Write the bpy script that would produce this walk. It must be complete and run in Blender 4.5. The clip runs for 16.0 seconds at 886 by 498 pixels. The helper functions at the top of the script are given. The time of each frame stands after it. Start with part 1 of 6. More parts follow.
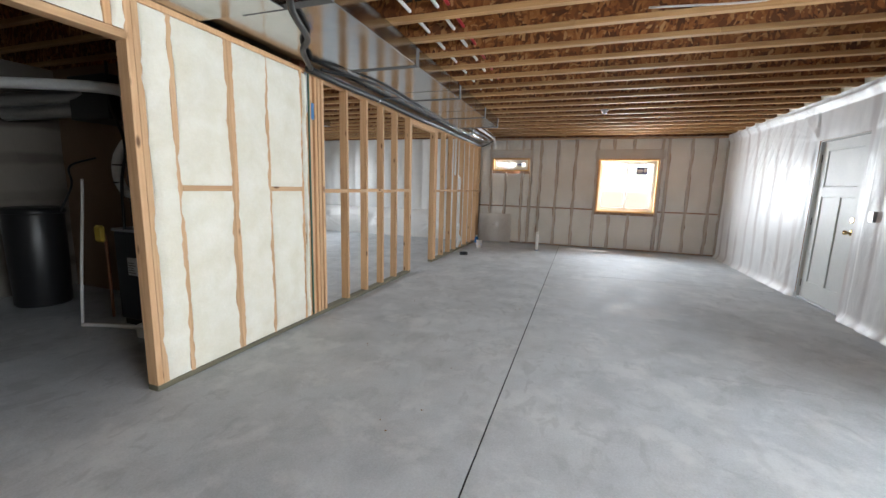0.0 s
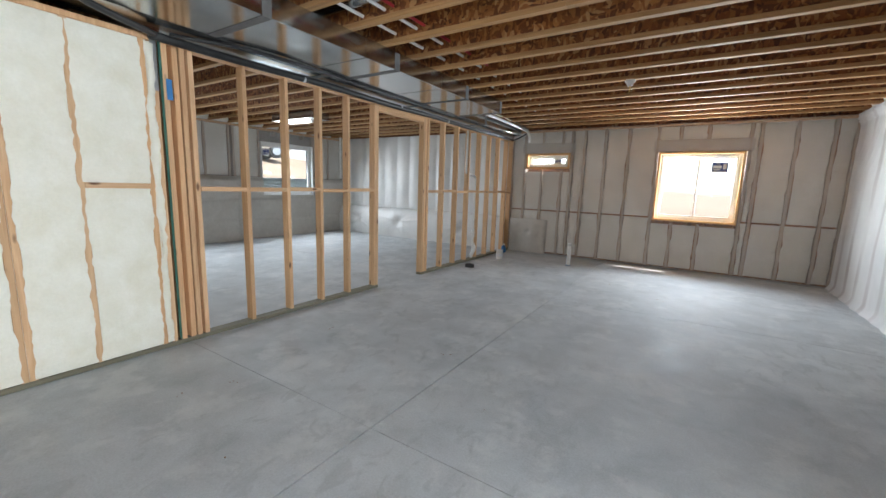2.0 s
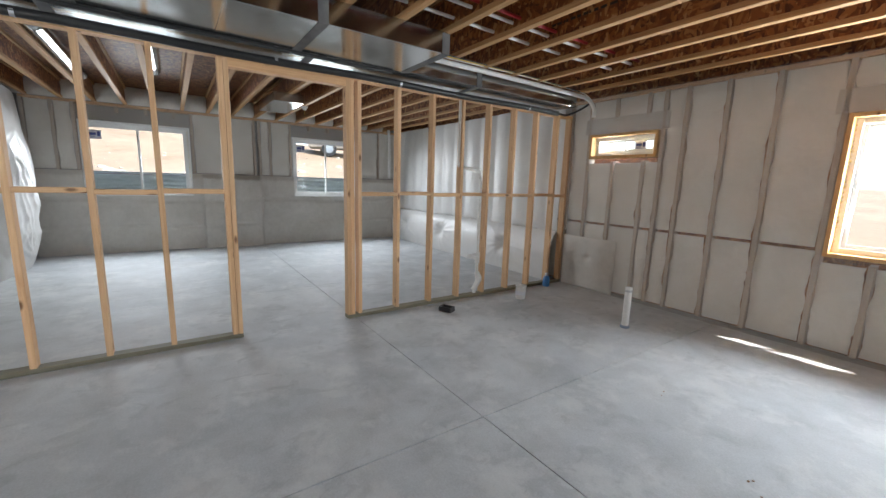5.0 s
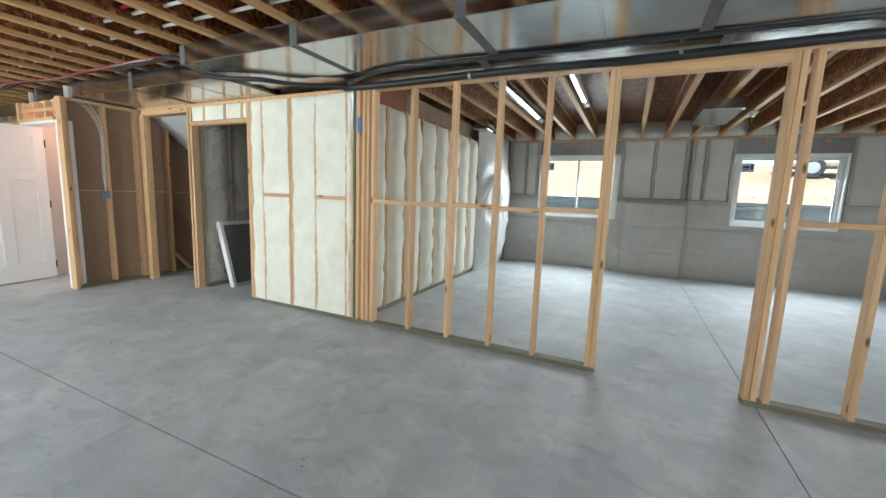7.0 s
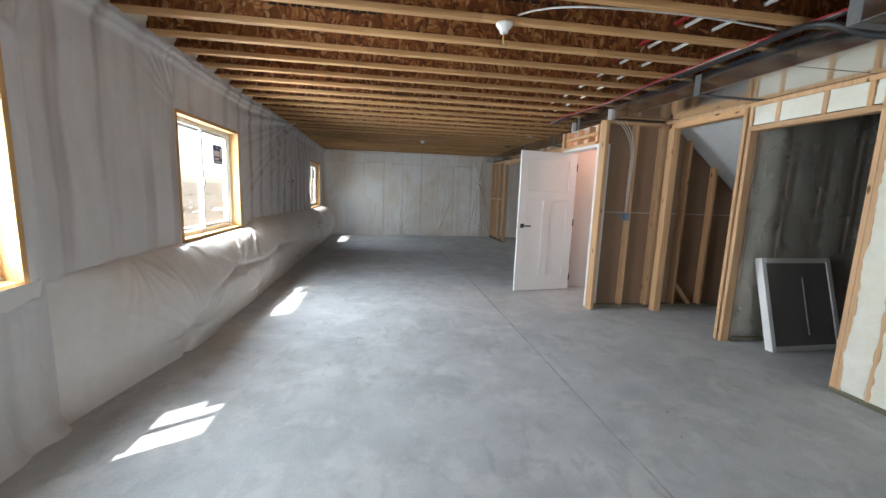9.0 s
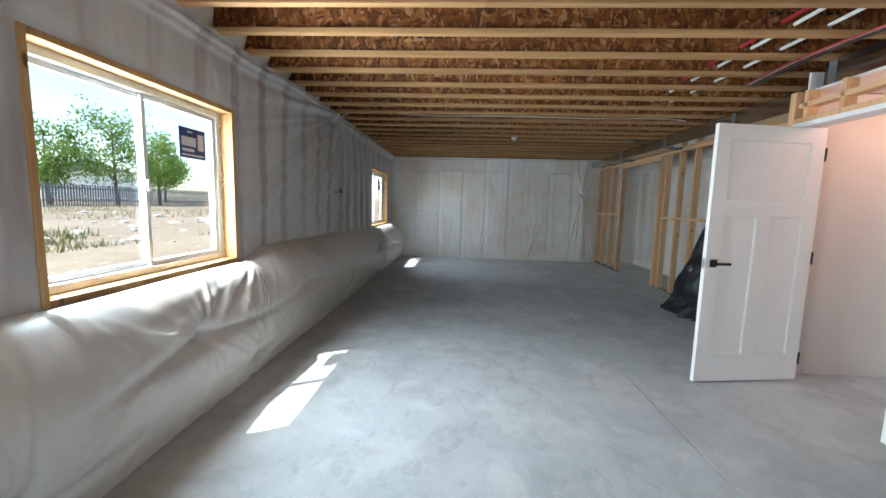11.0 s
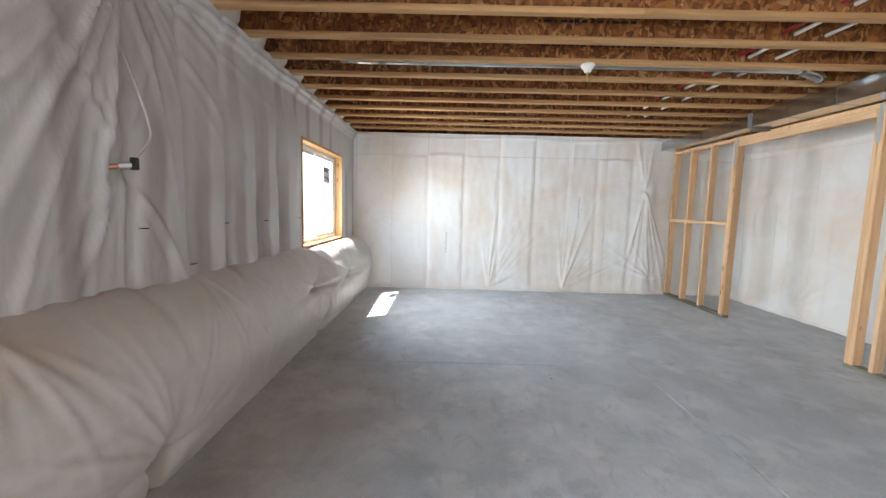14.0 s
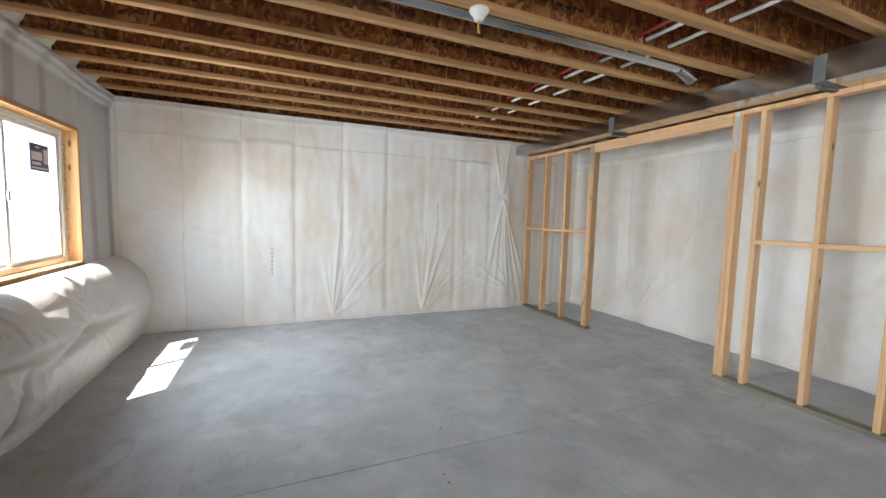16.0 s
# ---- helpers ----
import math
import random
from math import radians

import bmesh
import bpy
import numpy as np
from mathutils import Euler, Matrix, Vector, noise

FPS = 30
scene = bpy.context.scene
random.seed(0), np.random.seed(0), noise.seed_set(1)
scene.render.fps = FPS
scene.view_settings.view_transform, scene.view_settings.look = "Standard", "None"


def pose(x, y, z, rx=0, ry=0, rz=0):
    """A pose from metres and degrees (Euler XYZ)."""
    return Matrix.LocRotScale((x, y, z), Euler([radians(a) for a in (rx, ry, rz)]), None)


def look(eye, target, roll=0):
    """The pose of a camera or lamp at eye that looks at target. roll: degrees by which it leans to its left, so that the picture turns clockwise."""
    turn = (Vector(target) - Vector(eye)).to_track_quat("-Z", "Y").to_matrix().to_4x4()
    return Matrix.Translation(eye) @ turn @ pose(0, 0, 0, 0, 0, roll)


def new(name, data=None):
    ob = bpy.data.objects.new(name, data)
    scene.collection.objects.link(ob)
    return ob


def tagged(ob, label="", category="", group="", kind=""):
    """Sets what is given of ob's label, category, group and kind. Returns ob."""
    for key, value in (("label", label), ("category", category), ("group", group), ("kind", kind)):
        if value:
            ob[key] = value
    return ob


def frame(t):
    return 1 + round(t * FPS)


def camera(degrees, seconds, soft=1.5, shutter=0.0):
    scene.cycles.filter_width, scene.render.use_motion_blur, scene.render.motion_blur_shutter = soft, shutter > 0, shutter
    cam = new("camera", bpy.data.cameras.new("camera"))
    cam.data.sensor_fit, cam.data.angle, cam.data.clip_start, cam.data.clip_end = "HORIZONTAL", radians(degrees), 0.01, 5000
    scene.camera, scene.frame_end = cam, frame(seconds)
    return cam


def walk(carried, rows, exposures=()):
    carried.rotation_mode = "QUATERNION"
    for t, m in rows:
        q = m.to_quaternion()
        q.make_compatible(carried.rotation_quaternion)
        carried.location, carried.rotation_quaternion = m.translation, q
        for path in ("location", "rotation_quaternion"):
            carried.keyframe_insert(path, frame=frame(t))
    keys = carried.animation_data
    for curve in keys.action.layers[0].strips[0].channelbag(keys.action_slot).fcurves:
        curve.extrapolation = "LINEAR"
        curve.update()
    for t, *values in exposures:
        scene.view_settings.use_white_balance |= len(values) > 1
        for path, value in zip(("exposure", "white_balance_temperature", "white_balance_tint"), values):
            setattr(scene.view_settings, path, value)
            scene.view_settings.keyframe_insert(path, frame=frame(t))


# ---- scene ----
cam = camera(97.2, 16.0)
PATH = [
    (0, (0.357, 0.083, 1.338), (-0.287, 1.951, 1.025), 1.6),
    (0.5, (0.691, 0.414, 1.357), (-0.081, 2.231, 1.038), 1.7),
    (1, (0.92, 0.843, 1.333), (0.036, 2.609, 1.016), 1.8),
    (1.5, (1.137, 1.319, 1.341), (0.156, 3.033, 1.026), 1.9),
    (2, (1.351, 1.811, 1.358), (0.288, 3.474, 1.039), 1.9),
    (2.5, (1.465, 2.32, 1.347), (0.342, 3.946, 1.036), 2.0),
    (3, (1.586, 2.846, 1.35), (0.396, 4.423, 1.037), 2.0),
    (3.2, (1.628, 3.069, 1.336), (0.405, 4.62, 1.024), 1.9),
    (5.3, (1.575, 5.411, 1.413), (-0.146, 6.375, 1.082), 1.9),
    (5.5, (1.491, 5.525, 1.395), (-0.297, 6.36, 1.072), 2.0),
    (6, (1.255, 5.713, 1.403), (-0.683, 6.098, 1.09), 2.0),
    (6.5, (1.13, 5.797, 1.397), (-0.835, 5.573, 1.102), 2.1),
    (7, (1.125, 5.742, 1.369), (-0.667, 4.899, 1.09), 2.2),
    (7.5, (1.242, 5.452, 1.413), (-0.24, 4.141, 1.119), 2.4),
    (8, (1.329, 5.103, 1.404), (0.251, 3.444, 1.11), 2.5),
    (8.5, (1.342, 4.595, 1.412), (0.689, 2.728, 1.113), 2.2),
    (9, (1.358, 4.063, 1.435), (1.061, 2.107, 1.14), 2.0),
    (9.5, (1.356, 3.5, 1.431), (1.287, 1.519, 1.161), 1.8),
    (9.7, (1.313, 3.266, 1.442), (1.316, 1.283, 1.183), 1.7),
    (11.8, (1.465, 0.795, 1.351), (1.568, -1.189, 1.127), 1.5),
    (12, (1.503, 0.53, 1.353), (1.591, -1.456, 1.132), 1.4),
    (12.5, (1.529, -0.061, 1.325), (1.609, -2.048, 1.113), 1.4),
    (13, (1.566, -0.661, 1.33), (1.628, -2.649, 1.122), 1.3),
    (13.5, (1.618, -1.25, 1.344), (1.661, -3.238, 1.134), 1.3),
    (14, (1.648, -1.8, 1.355), (1.662, -3.789, 1.146), 1.4),
    (14.5, (1.632, -2.322, 1.359), (1.585, -4.31, 1.148), 1.3),
    (15, (1.616, -2.721, 1.369), (1.445, -4.703, 1.163), 1.4),
    (15.5, (1.554, -2.986, 1.368), (1.155, -4.936, 1.173), 1.4),
    (16, (1.577, -3.093, 1.373), (0.799, -4.929, 1.213), 1.5),
]
EXPOSURE = [(0.0, 2.05, 6700, 14), (2.5, 1.95, 6500, 12), (3.0, 1.95, 6550, 12), (5.5, 1.95, 6700, 14), (6.5, 2.02, 6800, 8), (7.0, 2.15, 6500, 6), (8.0, 2.05, 6550, 14), (9.0, 1.75, 6450, 11), (9.7, 1.75, 6350, 11), (11.8, 1.8, 6100, 4), (12.5, 2.25, 6150, 6), (14.0, 3.2, 6500, 13), (14.5, 3.25, 6500, 12), (15.5, 3.15, 6500, 7), (16.0, 2.95, 6650, 12)]
walk(cam, [(t, look(eye, target, roll)) for t, eye, target, roll in PATH], EXPOSURE)

# ---- world and sun ----
SUN_FROM = Vector((0.49, 0.27, 1.0)).normalized()
world = bpy.data.worlds.new("sky")
scene.world = world
world.use_nodes = True
wn, wl = world.node_tree.nodes, world.node_tree.links
sky = wn.new("ShaderNodeTexSky")
sky.sky_type, sky.sun_disc = "NISHITA", False
sky.sun_elevation = math.asin(SUN_FROM.z)
sky.sun_rotation = math.atan2(SUN_FROM.x, SUN_FROM.y)
wn["Background"].inputs["Strength"].default_value = 0.12
wl.new(sky.outputs[0], wn["Background"].inputs["Color"])
sun = new("sun", bpy.data.lights.new("sun", "SUN"))
sun.data.energy, sun.data.angle, sun.data.color = 3.0, radians(0.5), (1.0, 0.96, 0.9)
sun.matrix_world = look(SUN_FROM * 30, (0, 0, 0))


# added area lamps that boost the sky light at the window openings: (middle, size along the wall, height, outward turn,
# watts)
def window_fill_lamp(at, w, h, turn, watts, tilt=84.0, spread=165.0):
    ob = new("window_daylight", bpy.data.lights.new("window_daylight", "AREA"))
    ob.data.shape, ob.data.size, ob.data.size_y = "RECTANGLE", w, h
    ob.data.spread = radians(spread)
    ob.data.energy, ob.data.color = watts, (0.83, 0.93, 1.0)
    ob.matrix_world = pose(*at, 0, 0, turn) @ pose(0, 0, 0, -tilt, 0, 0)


window_fill_lamp((1.315, 10.055, 1.47), 1.14, 1.10, 0, 40.0, 106.0, 160.0)
window_fill_lamp((-1.315, 10.055, 1.93), 0.80, 0.22, 0, 10.0)
window_fill_lamp((3.405, 2.12, 1.47), 0.55, 1.10, -90, 29.0)
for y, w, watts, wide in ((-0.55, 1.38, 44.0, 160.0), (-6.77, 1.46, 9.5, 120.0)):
    window_fill_lamp((3.405, y, 1.47), w, 1.10, -90, watts, spread=wide)
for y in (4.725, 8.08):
    window_fill_lamp((-7.47, y, 1.65), 1.36, 1.10, 90, 17.0, 64.0, 130.0)


# ---- materials ----
class Nodes:
    """A small hand for wiring node materials."""

    def __init__(self, name):
        self.mat = bpy.data.materials.new(name)
        self.mat.use_nodes = True
        self.tree = self.mat.node_tree
        self.bsdf = self.tree.nodes["Principled BSDF"]
        self.out = self.tree.nodes["Material Output"]
        self.coord = None

    def add(self, kind, **inputs):
        n = self.tree.nodes.new(kind)
        for key, value in inputs.items():
            self.put(n, key.replace("_", " "), value)
        return n

    def put(self, n, key, value):
        sock = n.inputs[key]
        if isinstance(value, bpy.types.NodeSocket):
            self.tree.links.new(value, sock)
        else:
            sock.default_value = value

    def where(self, stretch=(1, 1, 1), rand=False):
        tc = self.add("ShaderNodeTexCoord")
        mp = self.add("ShaderNodeMapping", Vector=tc.outputs["Object"], Scale=stretch)
        if rand:
            info = self.add("ShaderNodeObjectInfo")
            mul = self.add("ShaderNodeMath", Value=info.outputs["Random"])
            mul.operation = "MULTIPLY"
            mul.inputs[1].default_value = 57.0
            xyz = self.add("ShaderNodeCombineXYZ", X=mul.outputs[0], Y=mul.outputs[0], Z=mul.outputs[0])
            self.put(mp, "Location", xyz.outputs[0])
        return mp.outputs[0]

    def noise(self, vec, scale, detail=4.0, rough=0.55, dist=0.0):
        n = self.add("ShaderNodeTexNoise", Vector=vec, Scale=scale, Detail=detail, Roughness=rough, Distortion=dist)
        return n.outputs["Fac"]

    def ramp(self, fac, stops, ease="LINEAR"):
        n = self.add("ShaderNodeValToRGB", Fac=fac)
        n.color_ramp.interpolation = ease
        e = n.color_ramp.elements
        while len(e) < len(stops):
            e.new(0.5)
        for k, (p, c) in enumerate(stops):
            e[k].position = p
            e[k].color = (*c, 1) if isinstance(c, tuple) else (c, c, c, 1)
        return n.outputs["Color"]

    def mix(self, fac, a, b, blend="MIX"):
        n = self.tree.nodes.new("ShaderNodeMix")
        n.data_type, n.blend_type = "RGBA", blend
        for k, v in ((0, fac), (6, a), (7, b)):
            if isinstance(v, bpy.types.NodeSocket):
                self.tree.links.new(v, n.inputs[k])
            elif k == 0:
                n.inputs[k].default_value = v
            else:
                n.inputs[k].default_value = (*v, 1) if isinstance(v, tuple) else (v, v, v, 1)
        return n.outputs[2]

    def bump(self, height, strength, distance):
        n = self.add("ShaderNodeBump", Height=height, Strength=strength, Distance=distance)
        self.put(self.bsdf, "Normal", n.outputs[0])
        return n.outputs[0]


def surf(name, c1, c2, rough=0.7, metal=0.0, big=1.5, fine=40.0, bump=0.25, dist=0.004, stretch=(1, 1, 1), rand=True, var=0.12, spec=0.5):
    """A surface with two scales of variation in colour and a fine relief."""
    n = Nodes(name)
    v = n.where(stretch, rand)
    a = n.noise(v, big, 5.0, 0.6, 0.3)
    b = n.noise(v, fine, 4.0, 0.6)
    base = n.ramp(a, [(0.3, c1), (0.7, c2)])
    shade = n.ramp(b, [(0.3, 1.0 - var), (0.7, 1.0 + 0.0)])
    n.put(n.bsdf, "Base Color", n.mix(1.0, base, shade, "MULTIPLY"))
    n.put(n.bsdf, "Roughness", n.ramp(a, [(0.25, max(0.03, rough - 0.08)), (0.75, min(1.0, rough + 0.08))]))
    n.bsdf.inputs["Metallic"].default_value = metal
    n.bsdf.inputs["Specular IOR Level"].default_value = spec
    n.bump(b, bump, dist)
    return n.mat


def lumber(name, pale, dark, knots=True):
    """Sawn softwood with grain along the local z axis."""
    n = Nodes(name)
    v = n.where((1, 1, 1), True)
    info = n.add("ShaderNodeObjectInfo")
    s = n.add("ShaderNodeMapping", Vector=v, Scale=(38, 38, 1.4)).outputs[0]
    g = n.noise(s, 1.0, 5.0, 0.6, 1.2)
    base = n.ramp(g, [(0.3, dark), (0.62, pale)])
    tone = n.ramp(info.outputs["Random"], [(0.0, (0.80, 0.76, 0.70)), (0.5, (1.0, 1.0, 1.0)), (1.0, (1.0, 0.92, 0.82))])
    base = n.mix(1.0, base, tone, "MULTIPLY")
    if knots:
        k = n.add("ShaderNodeTexVoronoi", Vector=n.add("ShaderNodeMapping", Vector=v, Scale=(9, 9, 3.2)).outputs[0], Scale=1.0)
        spot = n.ramp(k.outputs["Distance"], [(0.06, 1.0), (0.14, 0.0)])
        base = n.mix(spot, base, (0.16, 0.075, 0.03))
    n.put(n.bsdf, "Base Color", base)
    n.bsdf.inputs["Roughness"].default_value = 0.72
    n.bump(g, 0.25, 0.002)
    return n.mat


def strand_board(name, tint=(1.0, 1.0, 1.0)):
    """Oriented strand board: flat flakes lying at every angle, in browns."""
    n = Nodes(name)
    v = n.where((1, 1, 1), False)
    warp = n.add("ShaderNodeTexNoise", Vector=v, Scale=6.0, Detail=2.0)
    wv = n.mix(0.13, v, warp.outputs["Color"], "ADD")
    one = n.add("ShaderNodeTexVoronoi", Vector=n.add("ShaderNodeMapping", Vector=wv, Scale=(14, 40, 40), Rotation=(0.3, 0.5, 0.4)).outputs[0], Scale=1.0)
    two = n.add("ShaderNodeTexVoronoi", Vector=n.add("ShaderNodeMapping", Vector=wv, Scale=(44, 44, 16), Rotation=(0.7, -0.5, 0.9)).outputs[0], Scale=1.0)
    sep1 = n.add("ShaderNodeSeparateColor", Color=one.outputs["Color"])
    sep2 = n.add("ShaderNodeSeparateColor", Color=two.outputs["Color"])
    pick = n.ramp(sep2.outputs[1], [(0.45, 0.0), (0.5, 1.0)])
    flake = n.mix(pick, sep1.outputs[0], sep2.outputs[0])
    col = n.ramp(flake, [(0.0, (0.11, 0.036, 0.011)), (0.3, (0.22, 0.076, 0.020)), (0.6, (0.34, 0.130, 0.036)), (0.85, (0.47, 0.215, 0.070)), (1.0, (0.60, 0.37, 0.17))])
    big = n.ramp(n.noise(v, 1.3, 4.0), [(0.3, 0.78), (0.7, 1.0)])
    col = n.mix(1.0, n.mix(1.0, col, big, "MULTIPLY"), tint, "MULTIPLY")
    n.put(n.bsdf, "Base Color", col)
    n.bsdf.inputs["Roughness"].default_value = 0.62
    n.bump(flake, 0.4, 0.003)
    return n.mat


def slab_concrete(name):
    """Power-trowelled grey slab with clouds, dust smears and scuffs."""
    n = Nodes(name)
    v = n.where((1, 1, 1), False)
    a = n.noise(v, 0.55, 6.0, 0.62, 0.6)
    b = n.noise(v, 2.6, 6.0, 0.65, 0.4)
    c = n.noise(v, 90.0, 3.0, 0.6)
    col = n.ramp(a, [(0.28, (0.42, 0.447, 0.466)), (0.5, (0.50, 0.524, 0.54)), (0.72, (0.585, 0.604, 0.614))])
    blot = n.ramp(b, [(0.34, 0.84), (0.52, 1.0), (0.70, 1.10)])
    col = n.mix(1.0, col, blot, "MULTIPLY")
    fine = n.ramp(c, [(0.3, 0.90), (0.7, 1.06)])
    col = n.mix(1.0, col, fine, "MULTIPLY")
    dust = n.noise(n.add("ShaderNodeMapping", Vector=v, Scale=(2.4, 2.4, 1), Location=(3, 7, 0)).outputs[0], 1.0, 9.0, 0.68, 0.15)
    col = n.mix(n.ramp(dust, [(0.52, 0.0), (0.59, 0.30), (0.74, 0.6)]), col, (0.69, 0.70, 0.69))
    # damp footmarks in patches
    where = n.ramp(n.noise(n.add("ShaderNodeMapping", Vector=v, Location=(2, 9, 0)).outputs[0], 0.45, 3.0), [(0.40, 0.1), (0.54, 1.0)])
    damp = n.noise(n.add("ShaderNodeMapping", Vector=v, Scale=(7.5, 4.8, 1), Location=(11, 2, 0), Rotation=(0, 0, 0.5)).outputs[0], 1.0, 4.0, 0.55, 0.9)
    col = n.mix(n.mix(1.0, n.ramp(damp, [(0.56, 0.0), (0.64, 0.34)]), where, "MULTIPLY"), col, (0.31, 0.325, 0.335))
    n.put(n.bsdf, "Base Color", col)
    n.put(n.bsdf, "Roughness", n.ramp(b, [(0.3, 0.60), (0.7, 0.85)]))
    n.bsdf.inputs["Specular IOR Level"].default_value = 0.36
    n.bump(n.mix(0.5, b, c), 0.12, 0.004)
    return n.mat


def poly_film(name, tint, clear=0.0, band=None, axis=0):
    """Milky polythene sheet. clear: the see-through share; band: the tone of the studs that show through it, every 0.406 m along the axis."""
    n = Nodes(name)
    v = n.where((1, 1, 1), False)
    a = n.noise(v, 1.7, 5.0, 0.6, 0.5)
    col = n.ramp(a, [(0.3, tuple(0.86 * t for t in tint)), (0.7, tint)])
    if band:
        sep = n.add("ShaderNodeSeparateXYZ", Vector=v)
        wob = n.add("ShaderNodeMath", Value=n.noise(n.add("ShaderNodeMapping", Vector=v, Scale=(1.1, 1.1, 0.7)).outputs[0], 1.0, 3.0))
        wob.operation = "MULTIPLY"
        wob.inputs[1].default_value = 0.22
        pos = n.add("ShaderNodeMath", Value=sep.outputs[axis])
        pos.operation = "ADD"
        n.tree.links.new(wob.outputs[0], pos.inputs[1])
        sc = n.add("ShaderNodeMath", Value=pos.outputs[0])
        sc.operation = "MULTIPLY"
        sc.inputs[1].default_value = math.pi / 0.406
        si = n.add("ShaderNodeMath", Value=sc.outputs[0])
        si.operation = "SINE"
        ab = n.add("ShaderNodeMath", Value=si.outputs[0])
        ab.operation = "ABSOLUTE"
        strip = n.ramp(ab.outputs[0], [(0.22, 1.0), (0.62, 0.0)], "EASE")
        some = n.ramp(n.noise(n.add("ShaderNodeMapping", Vector=v, Scale=(0.9, 0.9, 0.5), Location=(4, 1, 7)).outputs[0], 1.0, 3.0), [(0.38, 0.05), (0.62, 1.0)])
        col = n.mix(n.mix(1.0, strip, some, "MULTIPLY"), col, band)
    n.put(n.bsdf, "Base Color", col)
    n.bsdf.inputs["Roughness"].default_value = 0.40
    n.bsdf.inputs["Specular IOR Level"].default_value = 0.46
    w = n.noise(n.add("ShaderNodeMapping", Vector=v, Scale=(7, 7, 2.2)).outputs[0], 1.0, 5.0, 0.62, 1.2)
    n.bump(w, 0.30, 0.02)
    if clear:
        clr = n.add("ShaderNodeBsdfTransparent")
        m = n.add("ShaderNodeMixShader")
        m.inputs[0].default_value = 1 - clear
        n.tree.links.new(clr.outputs[0], m.inputs[1])
        n.tree.links.new(n.bsdf.outputs[0], m.inputs[2])
        n.tree.links.new(m.outputs[0], n.out.inputs[0])
    return n.mat


def batt_film(name, axis):
    """Pale film drawn over whole batts: uneven rectangles and brown stains show through it."""
    n = Nodes(name)
    v = n.where((1, 1, 1), False)
    sep = n.add("ShaderNodeSeparateXYZ", Vector=v)
    bent = n.add("ShaderNodeTexNoise", Vector=v, Scale=1.6, Detail=3.0)
    flat = n.add("ShaderNodeCombineXYZ", X=sep.outputs[axis], Y=sep.outputs[2]).outputs[0]
    wv = n.mix(0.07, flat, bent.outputs["Color"], "ADD")
    br = n.add("ShaderNodeTexBrick", Vector=n.add("ShaderNodeMapping", Vector=wv, Location=(0.33, -0.055, 0)).outputs[0], Scale=1.0)
    br.offset, br.offset_frequency = 0.0, 2
    for key, value in (("Brick Width", 0.585), ("Row Height", 2.18), ("Mortar Size", 0.012), ("Mortar Smooth", 0.6), ("Bias", 0.0), ("Color1", (0.84, 0.83, 0.81, 1)), ("Color2", (0.73, 0.705, 0.67, 1)), ("Mortar", (0.69, 0.65, 0.60, 1))):
        br.inputs[key].default_value = value
    stain = n.noise(n.add("ShaderNodeMapping", Vector=v, Scale=(1.3, 1.3, 0.9)).outputs[0], 1.0, 6.0, 0.62, 0.7)
    col = n.mix(n.ramp(stain, [(0.38, 0.0), (0.62, 0.85)]), br.outputs["Color"], (0.70, 0.615, 0.52))
    pale = n.noise(n.add("ShaderNodeMapping", Vector=v, Scale=(1.0, 1.0, 1.6), Location=(5, 3, 9)).outputs[0], 1.0, 5.0, 0.6, 0.5)
    col = n.mix(n.ramp(pale, [(0.48, 0.0), (0.72, 0.6)]), col, (0.80, 0.795, 0.78))
    n.put(n.bsdf, "Base Color", col)
    n.bsdf.inputs["Roughness"].default_value = 0.5
    n.bsdf.inputs["Specular IOR Level"].default_value = 0.16
    w = n.noise(n.add("ShaderNodeMapping", Vector=v, Scale=(6, 6, 2.6)).outputs[0], 1.0, 5.0, 0.62, 1.2)
    n.bump(w, 0.22, 0.02)
    return n.mat


def clear_glass(name):
    n = Nodes(name)
    g = n.add("ShaderNodeBsdfGlossy", Roughness=0.02)
    t = n.add("ShaderNodeBsdfTransparent", Color=(0.93, 0.96, 0.95, 1))
    f = n.add("ShaderNodeLayerWeight", Blend=0.5)
    m = n.add("ShaderNodeMixShader")
    n.put(m, 0, n.ramp(f.outputs["Facing"], [(0.0, 0.02), (0.75, 0.04), (1.0, 0.5)]))
    n.tree.links.new(t.outputs[0], m.inputs[1])
    n.tree.links.new(g.outputs[0], m.inputs[2])
    n.tree.links.new(m.outputs[0], n.out.inputs[0])
    return n.mat


PINE = lumber("pine_stud", (0.72, 0.475, 0.275), (0.58, 0.345, 0.18))
PINE_JAMB = lumber("pine_jamb", (0.70, 0.44, 0.20), (0.56, 0.32, 0.13))
GREEN_PLATE = lumber("treated_plate", (0.22, 0.21, 0.15), (0.14, 0.135, 0.10), False)
REDBOARD = lumber("red_beam", (0.34, 0.10, 0.045), (0.22, 0.06, 0.03), False)
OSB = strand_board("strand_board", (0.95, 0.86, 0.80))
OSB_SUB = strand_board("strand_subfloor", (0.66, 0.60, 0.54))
CONCRETE = slab_concrete("slab_concrete")
JOINT = surf("joint_dark", (0.03, 0.03, 0.03), (0.06, 0.06, 0.06), 0.9)
WALL_CONC = surf("foundation_concrete", (0.33, 0.33, 0.32), (0.45, 0.45, 0.43), 0.85, big=1.2, fine=30, rand=False)
FILM = poly_film("poly_film_over_studs", (0.70, 0.695, 0.69), 0.0, (0.43, 0.385, 0.375), 1)
FILM_CLEAR = poly_film("poly_film_clear", (0.80, 0.79, 0.77), 0.80)
FILM_MECH = poly_film("poly_film_yellowed", (0.58, 0.53, 0.43), 0.6)
